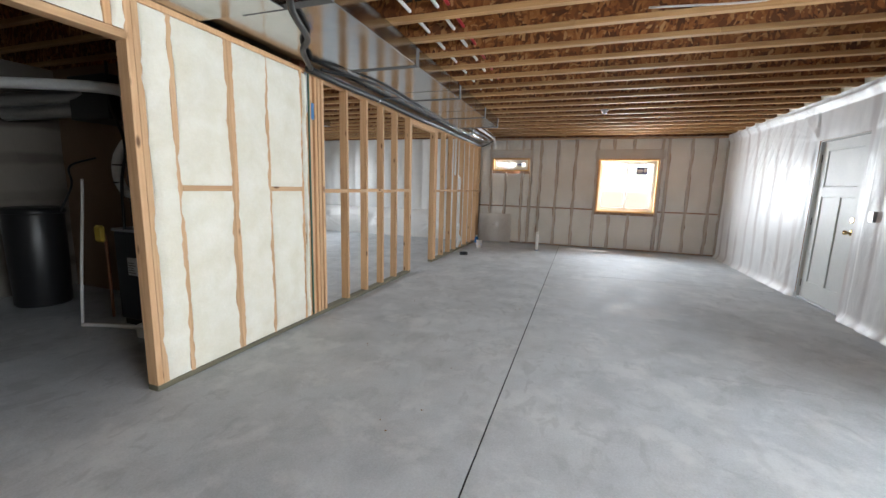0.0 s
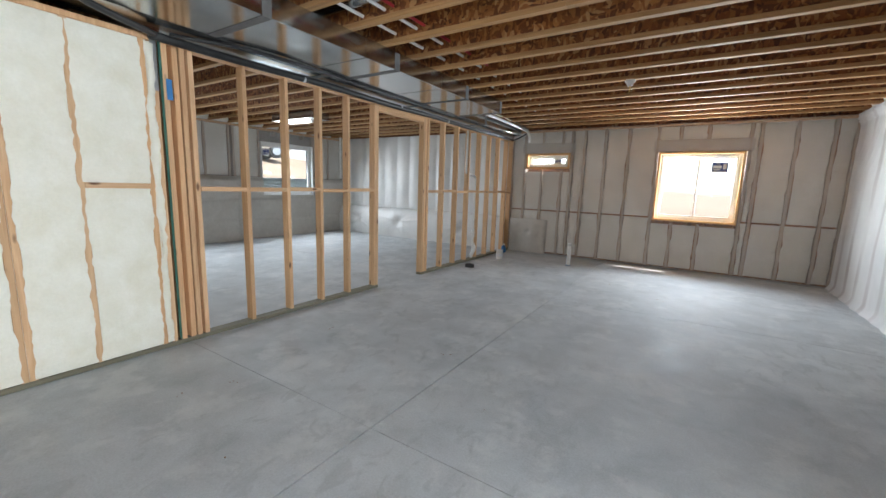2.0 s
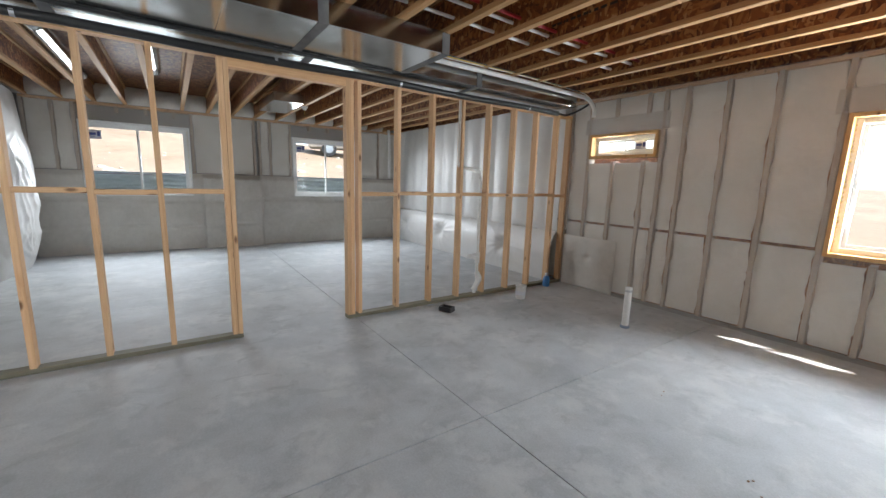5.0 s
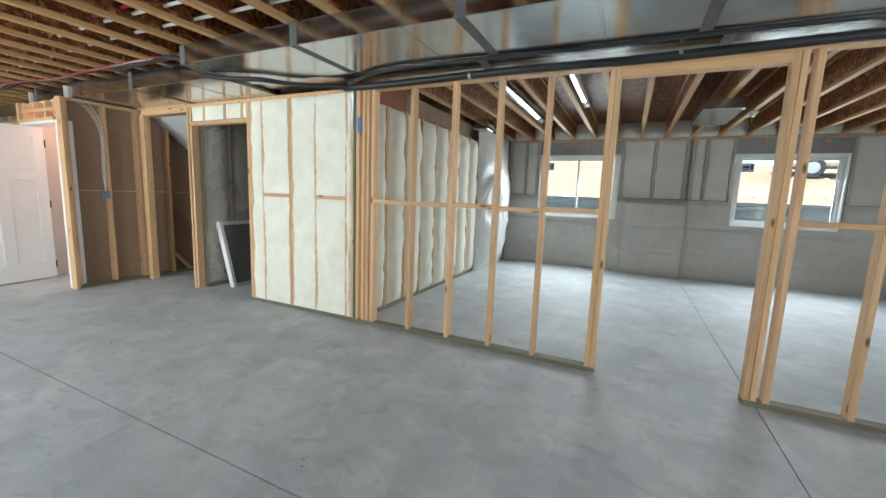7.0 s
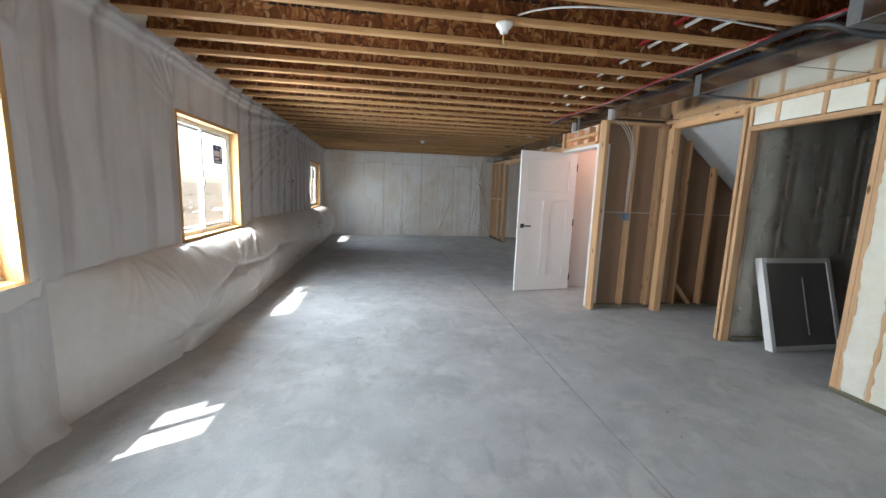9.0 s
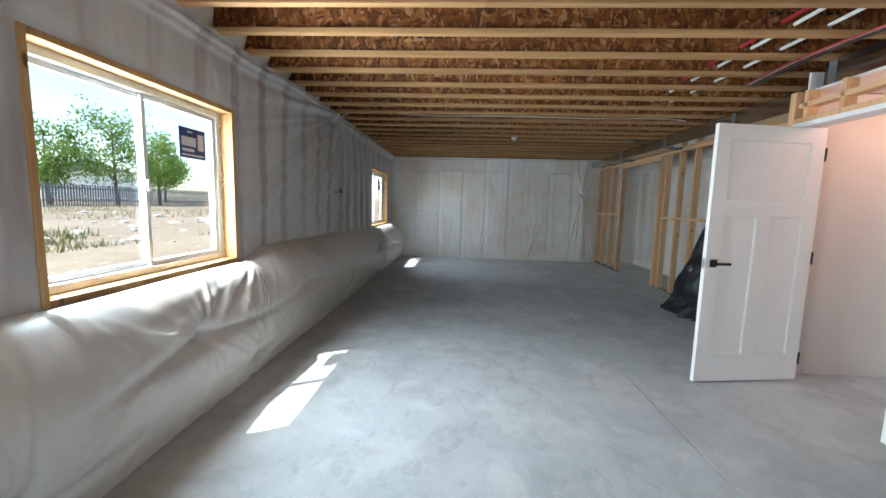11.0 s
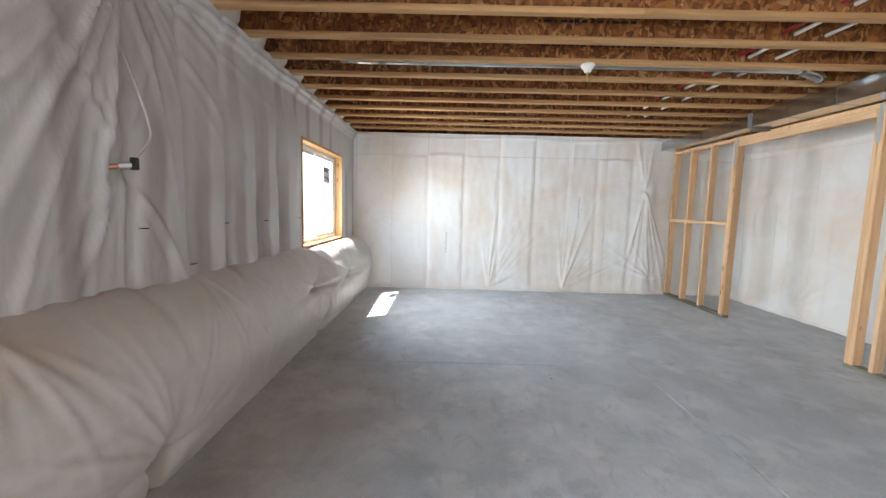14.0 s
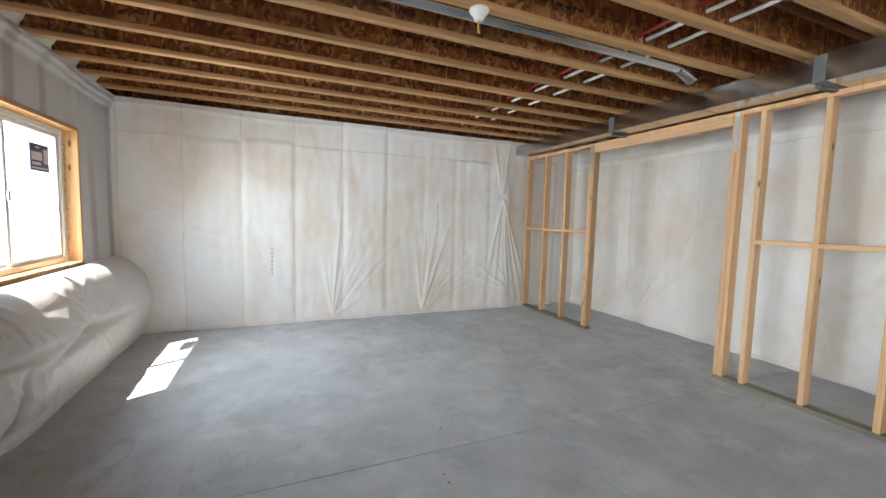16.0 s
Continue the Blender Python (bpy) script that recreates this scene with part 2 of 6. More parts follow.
FILM_HAZE = poly_film("poly_film_hazy", (0.84, 0.82, 0.78), 0.75)
FILM_SOUTH = batt_film("poly_film_pale", 0)
FILM_CLOSET = batt_film("poly_film_stained", 1)
# film colour darkened to stand in for the mechanical room's low light
FILM_DIM = poly_film("poly_film_dimmed", (0.22, 0.20, 0.17), 0.0, (0.10, 0.08, 0.065), 2)
FILM_THICK = poly_film("poly_film_taut", (0.74, 0.73, 0.71))
BATT = surf("glass_wool", (0.78, 0.74, 0.61), (0.87, 0.845, 0.75), 0.95, big=6, fine=60, bump=0.3, dist=0.008, var=0.05, spec=0.1)
BATT_GREY = surf("glass_wool_behind_film", (0.72, 0.695, 0.63), (0.86, 0.84, 0.785), 0.9, big=2.4, fine=30, bump=0.4, dist=0.01, var=0.12, spec=0.2)
STUD_PALE = surf("header_behind_film", (0.54, 0.50, 0.45), (0.63, 0.60, 0.55), 0.85, big=2, fine=20)
STUD_GREY = surf("stud_behind_film", (0.47, 0.385, 0.31), (0.60, 0.505, 0.415), 0.8, big=2, fine=20, stretch=(6, 6, 0.8))
BLANKET = surf("insulation_blanket", (0.70, 0.68, 0.65), (0.79, 0.775, 0.75), 0.36, big=2.0, fine=12, bump=0.16, dist=0.02, rand=False, var=0.06)
BLANKET_DUSTY = surf("dusty_insulation_blanket", (0.50, 0.475, 0.43), (0.64, 0.62, 0.58), 0.5, big=1.2, fine=14, bump=0.2, dist=0.02, rand=False, var=0.1)
KRAFT = surf("gypsum_back_paper", (0.25, 0.16, 0.10), (0.33, 0.215, 0.14), 0.9, big=1.0, fine=50, rand=False)
GYPSUM = surf("painted_gypsum", (0.70, 0.66, 0.63), (0.76, 0.72, 0.69), 0.75, big=1.0, fine=90, bump=0.1, rand=False, var=0.04)
PRIMED = surf("primed_gypsum", (0.50, 0.50, 0.49), (0.60, 0.60, 0.58), 0.8, rand=False)
GALV = surf("galvanised_sheet", (0.44, 0.455, 0.46), (0.58, 0.59, 0.585), 0.17, 1.0, big=3, fine=18, bump=0.03, dist=0.01, rand=False, var=0.08)
GALV_DULL = surf("galvanised_strap", (0.45, 0.46, 0.47), (0.60, 0.61, 0.62), 0.4, 1.0)
MASTIC = surf("grey_duct_sealant", (0.10, 0.10, 0.10), (0.17, 0.17, 0.165), 0.8, big=8, fine=40, bump=0.5)
RUBBER = surf("black_rubber", (0.012, 0.012, 0.013), (0.03, 0.03, 0.03), 0.45)
PVC = surf("white_pvc", (0.74, 0.74, 0.71), (0.82, 0.82, 0.80), 0.35)
VINYL = surf("white_vinyl", (0.78, 0.79, 0.78), (0.84, 0.84, 0.83), 0.35, bump=0.05)
WHITE_PAINT = surf("white_door_paint", (0.80, 0.79, 0.78), (0.84, 0.83, 0.82), 0.4, bump=0.06, big=2, var=0.04)
GREY_PAINT = surf("grey_door_paint", (0.58, 0.585, 0.565), (0.64, 0.645, 0.625), 0.5, bump=0.06, big=2, var=0.05)
BLACK_METAL = surf("black_metal", (0.015, 0.015, 0.016), (0.03, 0.03, 0.03), 0.4, 0.6)
BRASS = surf("brass", (0.62, 0.44, 0.18), (0.72, 0.54, 0.26), 0.25, 1.0)
COPPER = surf("copper", (0.45, 0.20, 0.12), (0.55, 0.28, 0.17), 0.35, 1.0)
BAG = surf("black_plastic_sheet", (0.011, 0.012, 0.014), (0.018, 0.019, 0.022), 0.42, big=6, fine=14, bump=0.25, dist=0.012, spec=0.4)
TANK = surf("black_tank_plastic", (0.012, 0.012, 0.014), (0.02, 0.02, 0.022), 0.38)
NAVY = surf("navy_enamel", (0.012, 0.017, 0.028), (0.02, 0.027, 0.04), 0.4)
DARK_PANEL = surf("dark_filter_panel", (0.19, 0.185, 0.175), (0.24, 0.235, 0.22), 0.7)
RED_PEX = surf("red_pipe", (0.36, 0.02, 0.03), (0.46, 0.03, 0.04), 0.4)
BLUE_WIRE = surf("blue_cable", (0.04, 0.09, 0.22), (0.06, 0.12, 0.28), 0.45)
ORANGE_WIRE = surf("orange_cable", (0.55, 0.17, 0.03), (0.62, 0.22, 0.05), 0.45)
YELLOW = surf("yellow_cable", (0.60, 0.42, 0.04), (0.70, 0.50, 0.07), 0.45)
WHITE_WIRE = surf("white_cable", (0.70, 0.69, 0.66), (0.78, 0.77, 0.74), 0.45)
GREEN = surf("green_sealant", (0.02, 0.10, 0.07), (0.03, 0.14, 0.10), 0.6)
BLUE_TAPE = surf("blue_tape", (0.03, 0.16, 0.42), (0.05, 0.22, 0.5), 0.5)
BLUE_BOX = surf("blue_outlet_box", (0.20, 0.27, 0.36), (0.26, 0.33, 0.42), 0.45)
LABEL_BLUE = surf("label_blue", (0.03, 0.055, 0.22), (0.04, 0.07, 0.27), 0.4)
LABEL_WHITE = surf("label_white", (0.72, 0.74, 0.78), (0.78, 0.8, 0.84), 0.5)
PORCELAIN = surf("white_porcelain", (0.78, 0.77, 0.74), (0.84, 0.83, 0.80), 0.25)
CLEAR = clear_glass("clear_glass")
FOAM = surf("foam_bead", (0.72, 0.62, 0.38), (0.80, 0.72, 0.50), 0.9, fine=60, bump=0.7, dist=0.01)
DIRT = surf("bare_dirt", (0.25, 0.175, 0.115), (0.36, 0.28, 0.205), 0.95, big=0.25, fine=2.5, bump=0.6, dist=0.08, rand=False, var=0.3)
GRASS = surf("dry_grass", (0.10, 0.13, 0.03), (0.20, 0.20, 0.06), 0.9, big=2, fine=30)
ROCK = surf("pale_rock", (0.42, 0.38, 0.33), (0.56, 0.52, 0.46), 0.9, big=2, fine=12, bump=0.5)
LEAF = surf("leaves", (0.06, 0.12, 0.02), (0.12, 0.20, 0.035), 0.55, big=2, fine=10)
_leaf = LEAF.node_tree
_glow = _leaf.nodes.new("ShaderNodeBsdfTranslucent")
_glow.inputs["Color"].default_value = (0.20, 0.32, 0.04, 1)
_both = _leaf.nodes.new("ShaderNodeMixShader")
_both.inputs[0].default_value = 0.5
_leaf.links.new(_leaf.nodes["Principled BSDF"].outputs[0], _both.inputs[1])
_leaf.links.new(_glow.outputs[0], _both.inputs[2])
_leaf.links.new(_both.outputs[0], _leaf.nodes["Material Output"].inputs[0])
BARK = surf("bark", (0.09, 0.065, 0.045), (0.15, 0.11, 0.08), 0.9, big=6, fine=30)
FENCE = surf("grey_fence_wood", (0.10, 0.10, 0.105), (0.16, 0.155, 0.15), 0.85, stretch=(8, 8, 1))
STUCCO = surf("white_siding", (0.66, 0.66, 0.65), (0.74, 0.74, 0.72), 0.8)
ROOF = surf("grey_roof", (0.14, 0.14, 0.15), (0.20, 0.20, 0.21), 0.85)
DARK_GLASS = surf("dark_window_glass", (0.02, 0.025, 0.03), (0.035, 0.04, 0.05), 0.08)
CORRUGATED = surf("galvanised_well", (0.50, 0.56, 0.60), (0.60, 0.66, 0.70), 0.5, 0.1, rand=False)
AMBER = surf("bulb_amber", (0.75, 0.42, 0.12), (0.8, 0.5, 0.18), 0.2)


# ---- building helpers ----
def add_box(bm, lo, hi, bevel=0.0):
    vs = [bm.verts.new((x, y, z)) for x in (lo[0], hi[0]) for y in (lo[1], hi[1]) for z in (lo[2], hi[2])]
    fs = [bm.faces.new([vs[i] for i in q]) for q in ((0, 1, 3, 2), (4, 6, 7, 5), (0, 4, 5, 1), (2, 3, 7, 6), (0, 2, 6, 4), (1, 5, 7, 3))]
    if bevel:
        edges = list({e for f in fs for e in f.edges})
        bmesh.ops.bevel(bm, geom=edges, offset=bevel, segments=1, affect="EDGES")
    return fs


def box_mesh(lo, hi, bevel=0.0):
    bm = bmesh.new()
    add_box(bm, lo, hi, bevel)
    return bm


def mesh_of(name, bm, *mats, smooth=False):
    bmesh.ops.recalc_face_normals(bm, faces=bm.faces[:])
    me = bpy.data.meshes.new(name)
    bm.to_mesh(me)
    bm.free()
    for m in mats:
        me.materials.append(m)
    if smooth:
        me.polygons.foreach_set("use_smooth", [True] * len(me.polygons))
    return me


def part(name, bm, material, parent, label="", smooth=False, kind=""):
    """One mesh object under a thing or under a part."""
    ob = new(name, mesh_of(name, bm, material, smooth=smooth))
    ob.parent = parent
    return tagged(ob, label, kind=kind)


def piece(name, me, parent, m):
    """A repeat that shares its mesh with its like."""
    ob = new(name, me)
    ob.parent = parent
    ob.matrix_basis = m
    return ob


def thing(name, label, category, at=(0, 0, 0), turn=0.0, group="", kind=""):
    ob = new(name)
    ob.empty_display_size = 0.1
    ob.matrix_basis = pose(*at, 0, 0, turn)
    return tagged(ob, label, category, group, kind)


def single(name, bm, material, label, category, at=(0, 0, 0), turn=0.0, smooth=False, group="", kind=""):
    ob = new(name, mesh_of(name, bm, material, smooth=smooth))
    ob.matrix_basis = pose(*at, 0, 0, turn)
    return tagged(ob, label, category, group, kind)


def tube(bm, pts, r, seg=10, caps=True):
    """A round tube along a line of points."""
    pts = [Vector(p) for p in pts]
    rings = []
    up = Vector((0.13, 0.31, 0.94))
    for i, p in enumerate(pts):
        d = (pts[min(i + 1, len(pts) - 1)] - pts[max(i - 1, 0)]).normalized()
        a = d.cross(up if abs(d.dot(up)) < 0.95 else Vector((1, 0, 0))).normalized()
        b = d.cross(a)
        rr = r[i] if isinstance(r, (list, tuple)) else r
        rings.append([bm.verts.new(p + rr * (math.cos(t) * a + math.sin(t) * b)) for t in (2 * math.pi * k / seg for k in range(seg))])
    for q, w in zip(rings, rings[1:]):
        for k in range(seg):
            bm.faces.new((q[k], q[(k + 1) % seg], w[(k + 1) % seg], w[k]))
    if caps:
        bm.faces.new(rings[0][::-1])
        bm.faces.new(rings[-1])
    return bm


def curve_pts(ctrl, n=8):
    """A smooth line through control points."""
    c = [Vector(p) for p in ctrl]
    c = [c[0] * 2 - c[1]] + c + [c[-1] * 2 - c[-2]]
    out = []
    for i in range(1, len(c) - 2):
        for k in range(n):
            t = k / n
            out.append(0.5 * (2 * c[i] + (c[i + 1] - c[i - 1]) * t + (2 * c[i - 1] - 5 * c[i] + 4 * c[i + 1] - c[i + 2]) * t * t + (3 * c[i] - c[i - 1] - 3 * c[i + 1] + c[i + 2]) * t ** 3))
    return out + [c[-2]]


def hose(ctrl, r, n=8, seg=8):
    return tube(bmesh.new(), curve_pts(ctrl, n), r, seg)


def lathe(profile, seg=28):
    """A body of revolution round z from (radius, height) pairs."""
    bm = bmesh.new()
    rings = [[bm.verts.new((r * math.cos(2 * math.pi * k / seg), r * math.sin(2 * math.pi * k / seg), z)) for k in range(seg)] for r, z in profile]
    for q, w in zip(rings, rings[1:]):
        for k in range(seg):
            bm.faces.new((q[k], q[(k + 1) % seg], w[(k + 1) % seg], w[k]))
    bm.faces.new(rings[0][::-1])
    bm.faces.new(rings[-1])
    return bm


def sheet(point, us, vs, skip=None):
    """A grid surface; skip(u, v) leaves cells out."""
    bm = bmesh.new()
    grid = [[bm.verts.new(point(u, v)) for v in vs] for u in us]
    for i in range(len(us) - 1):
        for j in range(len(vs) - 1):
            if skip and skip((us[i] + us[i + 1]) / 2, (vs[j] + vs[j + 1]) / 2):
                continue
            bm.faces.new((grid[i][j], grid[i + 1][j], grid[i + 1][j + 1], grid[i][j + 1]))
    loose = [v for v in bm.verts if not v.link_faces]
    bmesh.ops.delete(bm, geom=loose, context="VERTS")
    return bm


def steps(a, b, d, extra=()):
    n = max(1, round(abs(b - a) / d))
    s = {round(a + (b - a) * k / n, 4) for k in range(n + 1)}
    for e in extra:
        if min(a, b) < e < max(a, b):
            s = {q for q in s if abs(q - e) > 0.3 * d or q in (a, b)} | {e}
    return sorted(s)


def rough(x, y, z, s=1.0):
    return noise.noise(Vector((x * s, y * s, z * s)))


STUD_CACHE = {}


def stick(name, parent, at, length, along="z", wide=0.038, deep=0.089, mat=None, flat=False):
    """A stick of lumber. at: the middle of its lower (or southern, western) end; wide runs along the wall, deep through it. Walls along y have deep along x."""
    mat = mat or PINE
    key = (round(length, 3), wide, deep, mat.name)
    if key not in STUD_CACHE:
        STUD_CACHE[key] = mesh_of("stick", box_mesh((-deep / 2, -wide / 2, 0), (deep / 2, wide / 2, length), 0.003), mat)
    turn = {"z": pose(*at), "y": pose(*at, -90, 0, 0), "x": pose(*at, 0, 90, 0), "zx": pose(*at, 0, 0, 90), "yr": pose(*at, -90, 0, 0) @ pose(0, 0, 0, 0, 0, 90), "xr": pose(*at, 0, 90, 0) @ pose(0, 0, 0, 0, 0, 90)}[along]
    return piece(name, STUD_CACHE[key], parent, turn)


def cut_wall(lo, hi, axis, openings):
    """A wall box along axis 0 (x) or 1 (y) with openings (a0, a1, z0, z1) through it."""
    bm = bmesh.new()
    us = sorted({lo[axis], hi[axis], *(o[0] for o in openings), *(o[1] for o in openings)})
    for a, b in zip(us, us[1:]):
        holes = sorted((o[2], o[3]) for o in openings if o[0] < (a + b) / 2 < o[1])
        z = lo[2]
        for z0, z1 in holes + [(hi[2], hi[2])]:
            if z0 > z + 1e-4:
                p, q = list(lo), list(hi)
                p[axis], q[axis], p[2], q[2] = a, b, z, z0
                add_box(bm, p, q)
            z = max(z, z1)
    return bm


def pillow(w, h, d, seed, pitch=0.09, edge=0.012):
    """A soft batt, w wide (local x), h high (local z), bulging d towards -y, with ragged edges."""
    nx, nz = 6, max(4, int(h / pitch))
    def at(u, v):
        x, z = u * w, v * h
        rim = (min(u, 1 - u) * nx, min(v, 1 - v) * nz)
        k = min(1.0, rim[0] / 1.6) ** 0.5 * min(1.0, rim[1] / 1.3) ** 0.5
        y = -d * k - 0.35 * d * rough(x + seed, z, seed, 7.0) * k
        side = 1 if u > 0.8 else -1 if u < 0.2 else 0
        x += side * edge * (rough(z + seed, seed, 1.7 + side, 4.0) + 0.7 * rough(z + seed, seed, 4.7 + side, 17.0))
        return (x, y + 0.002, z)
    return sheet(at, [i / nx for i in range(nx + 1)], [j / nz for j in range(nz + 1)])


def batt(parent, m, w, h, d, seed, mat, pitch=0.09, edge=0.012):
    bm = pillow(w, h, d, seed, pitch, edge)
    ob = part("batt", bm, mat, parent, smooth=True)
    ob.matrix_basis = m
    return ob


# ---- plan, in metres ----
EAST, NORTH, SOUTH, WEST, STUDS = 3.2, 9.85, -8.32, -7.3, -2.08
JOIST, DECK = 2.552, 2.852
WIN_LO, WIN_HI = 0.875, 2.065
WIN_E = [(1.79, 2.45), (-1.3, 0.2), (-7.56, -5.97)]
DOOR_E = (5.57, 6.52)
WIN_A, WIN_B = (0.70, 1.93), (-1.76, -0.87)
B_LO, B_HI = 1.78, 2.075
WIN_W = [(3.95, 5.5), (7.34, 8.82)]
W_LO, W_HI = 1.0, 2.25
CUTS_X, CUTS_Y, CUT_BED = -0.045, [6.65, 3.30, -1.72, -5.12], -3.48

# ---- floor ----
floor = tagged(new("floor", mesh_of("floor", box_mesh((-7.6, -8.6, -0.2), (3.4, 10.05, -0.012)), JOINT)), "grey concrete basement slab with saw-cut joints", "floor", kind="structure")
rows_y = [-8.55] + sorted(CUTS_Y) + [10.04]
cols = [(-7.55, CUT_BED), (CUT_BED, STUDS), (STUDS, CUTS_X), (CUTS_X, 3.39)]
for y0, y1 in zip(rows_y, rows_y[1:]):
    for x0, x1 in cols:
        g0, g1 = (0.0036 if e > 6 or e < -5 else 0.0022 for e in (y0, y1))
        gx0, gx1 = (0.0052 if e == CUTS_X else 0.0025 if e == CUT_BED else 0.0 for e in (x0, x1))
        part("slab_panel", box_mesh((x0 + gx0, y0 + g0, -0.011), (x1 - gx1, y1 - g1, 0.0)), CONCRETE, floor)

# ---- ceiling: subfloor and I-joists in one mesh ----
JOIST_Y0, JOIST_STEP = -5.56, 0.4064
cm = bmesh.new()
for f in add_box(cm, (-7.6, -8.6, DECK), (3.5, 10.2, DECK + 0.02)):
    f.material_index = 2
k = math.ceil((SOUTH + 0.02 - JOIST_Y0) / JOIST_STEP)
JOISTS = []
while JOIST_Y0 + k * JOIST_STEP < NORTH:
    JOISTS.append(JOIST_Y0 + k * JOIST_STEP)
    k += 1
for i, y in enumerate(JOISTS):
    wob = 0.006 * rough(i, 0.3, 2.1, 3.7)
    add_box(cm, (-7.5, y - 0.0055 + wob, JOIST + 0.036), (3.42, y + 0.0055 + wob, DECK - 0.036))
    for z in (JOIST, DECK - 0.038):
        x = -7.5
        while x < 3.42:
            x2 = min(3.42, x + 3.6 + (i * 37 % 11) * 0.13)
            for f in add_box(cm, (x + 0.0008, y - 0.029 + wob, z), (x2, y + 0.029 + wob, z + 0.038), 0.003):
                pass
            x = x2
ink = []
for i, y in enumerate(JOISTS):
    rnd = random.Random(40 + i)
    x = rnd.uniform(-1.2, 1.6)
    wob = 0.006 * rough(i, 0.3, 2.1, 3.7)
    for k in range(rnd.randint(9, 24)):
        w = rnd.uniform(0.012, 0.06)
        side = y + wob + (0.0058 if i % 3 else -0.0073)
        ink += add_box(cm, (x, side, JOIST + 0.135), (x + w, side + 0.0015, JOIST + 0.155))
        x += w + rnd.uniform(0.008, 0.03)
for f in ink:
    f.material_index = 3
cm.faces.ensure_lookup_table()
for f in cm.faces:
    c = f.calc_center_median()
    if f.material_index == 0 and (c.z < JOIST + 0.0385 or DECK - 0.0385 < c.z < DECK) and not (JOIST + 0.036 < c.z < JOIST + 0.0365):
        f.material_index = 1
ceil_lumber = Nodes("flange_lumber")
_v = ceil_lumber.where((1.2, 30, 30), False)
_g = ceil_lumber.noise(_v, 1.0, 5.0, 0.6, 0.8)
ceil_lumber.put(ceil_lumber.bsdf, "Base Color", ceil_lumber.mix(1.0, ceil_lumber.ramp(_g, [(0.3, (0.38, 0.195, 0.075)), (0.65, (0.57, 0.335, 0.145))]), ceil_lumber.ramp(ceil_lumber.add("ShaderNodeNewGeometry").outputs["Random Per Island"], [(0.0, 0.8), (1.0, 1.05)]), "MULTIPLY"))
ceil_lumber.bsdf.inputs["Roughness"].default_value = 0.7
ceil_lumber.bump(_g, 0.2, 0.002)
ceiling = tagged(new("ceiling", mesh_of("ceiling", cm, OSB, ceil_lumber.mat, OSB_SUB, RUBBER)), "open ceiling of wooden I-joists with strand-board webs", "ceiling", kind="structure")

# ---- outer walls ----
e_open = [(a, b, WIN_LO, WIN_HI) for a, b in WIN_E] + [(*DOOR_E, 0.0, 2.05)]
n_open = [(*WIN_A, WIN_LO, WIN_HI), (*WIN_B, B_LO, B_HI)]
w_open = [(a, b, W_LO, W_HI) for a, b in WIN_W]
wall_east = tagged(new("wall_east", mesh_of("wall_east", cut_wall((3.36, -8.6, 0), (3.40, 10.2, 2.95), 1, e_open), OSB)), "insulated outer wall behind milky plastic film", "wall", kind="structure")
wall_north = tagged(new("wall_north", mesh_of("wall_north", cut_wall((-7.46, 10.01, 0), (3.36, 10.05, 2.95), 0, n_open), OSB)), "framed outer wall with batts behind plastic film", "wall", kind="structure")
wall_south = tagged(new("wall_south", mesh_of("wall_south", box_mesh((-7.46, -8.6, 0), (3.36, -8.47, 2.95)), OSB)), "end wall with batts behind pale plastic film", "wall", kind="structure")
wall_west = tagged(new("wall_west", mesh_of("wall_west", cut_wall((-7.6, -8.6, 0), (-7.46, 10.2, 2.95), 1, w_open), WALL_CONC)), "outer wall with insulation blanket on its lower half", "wall", kind="structure")


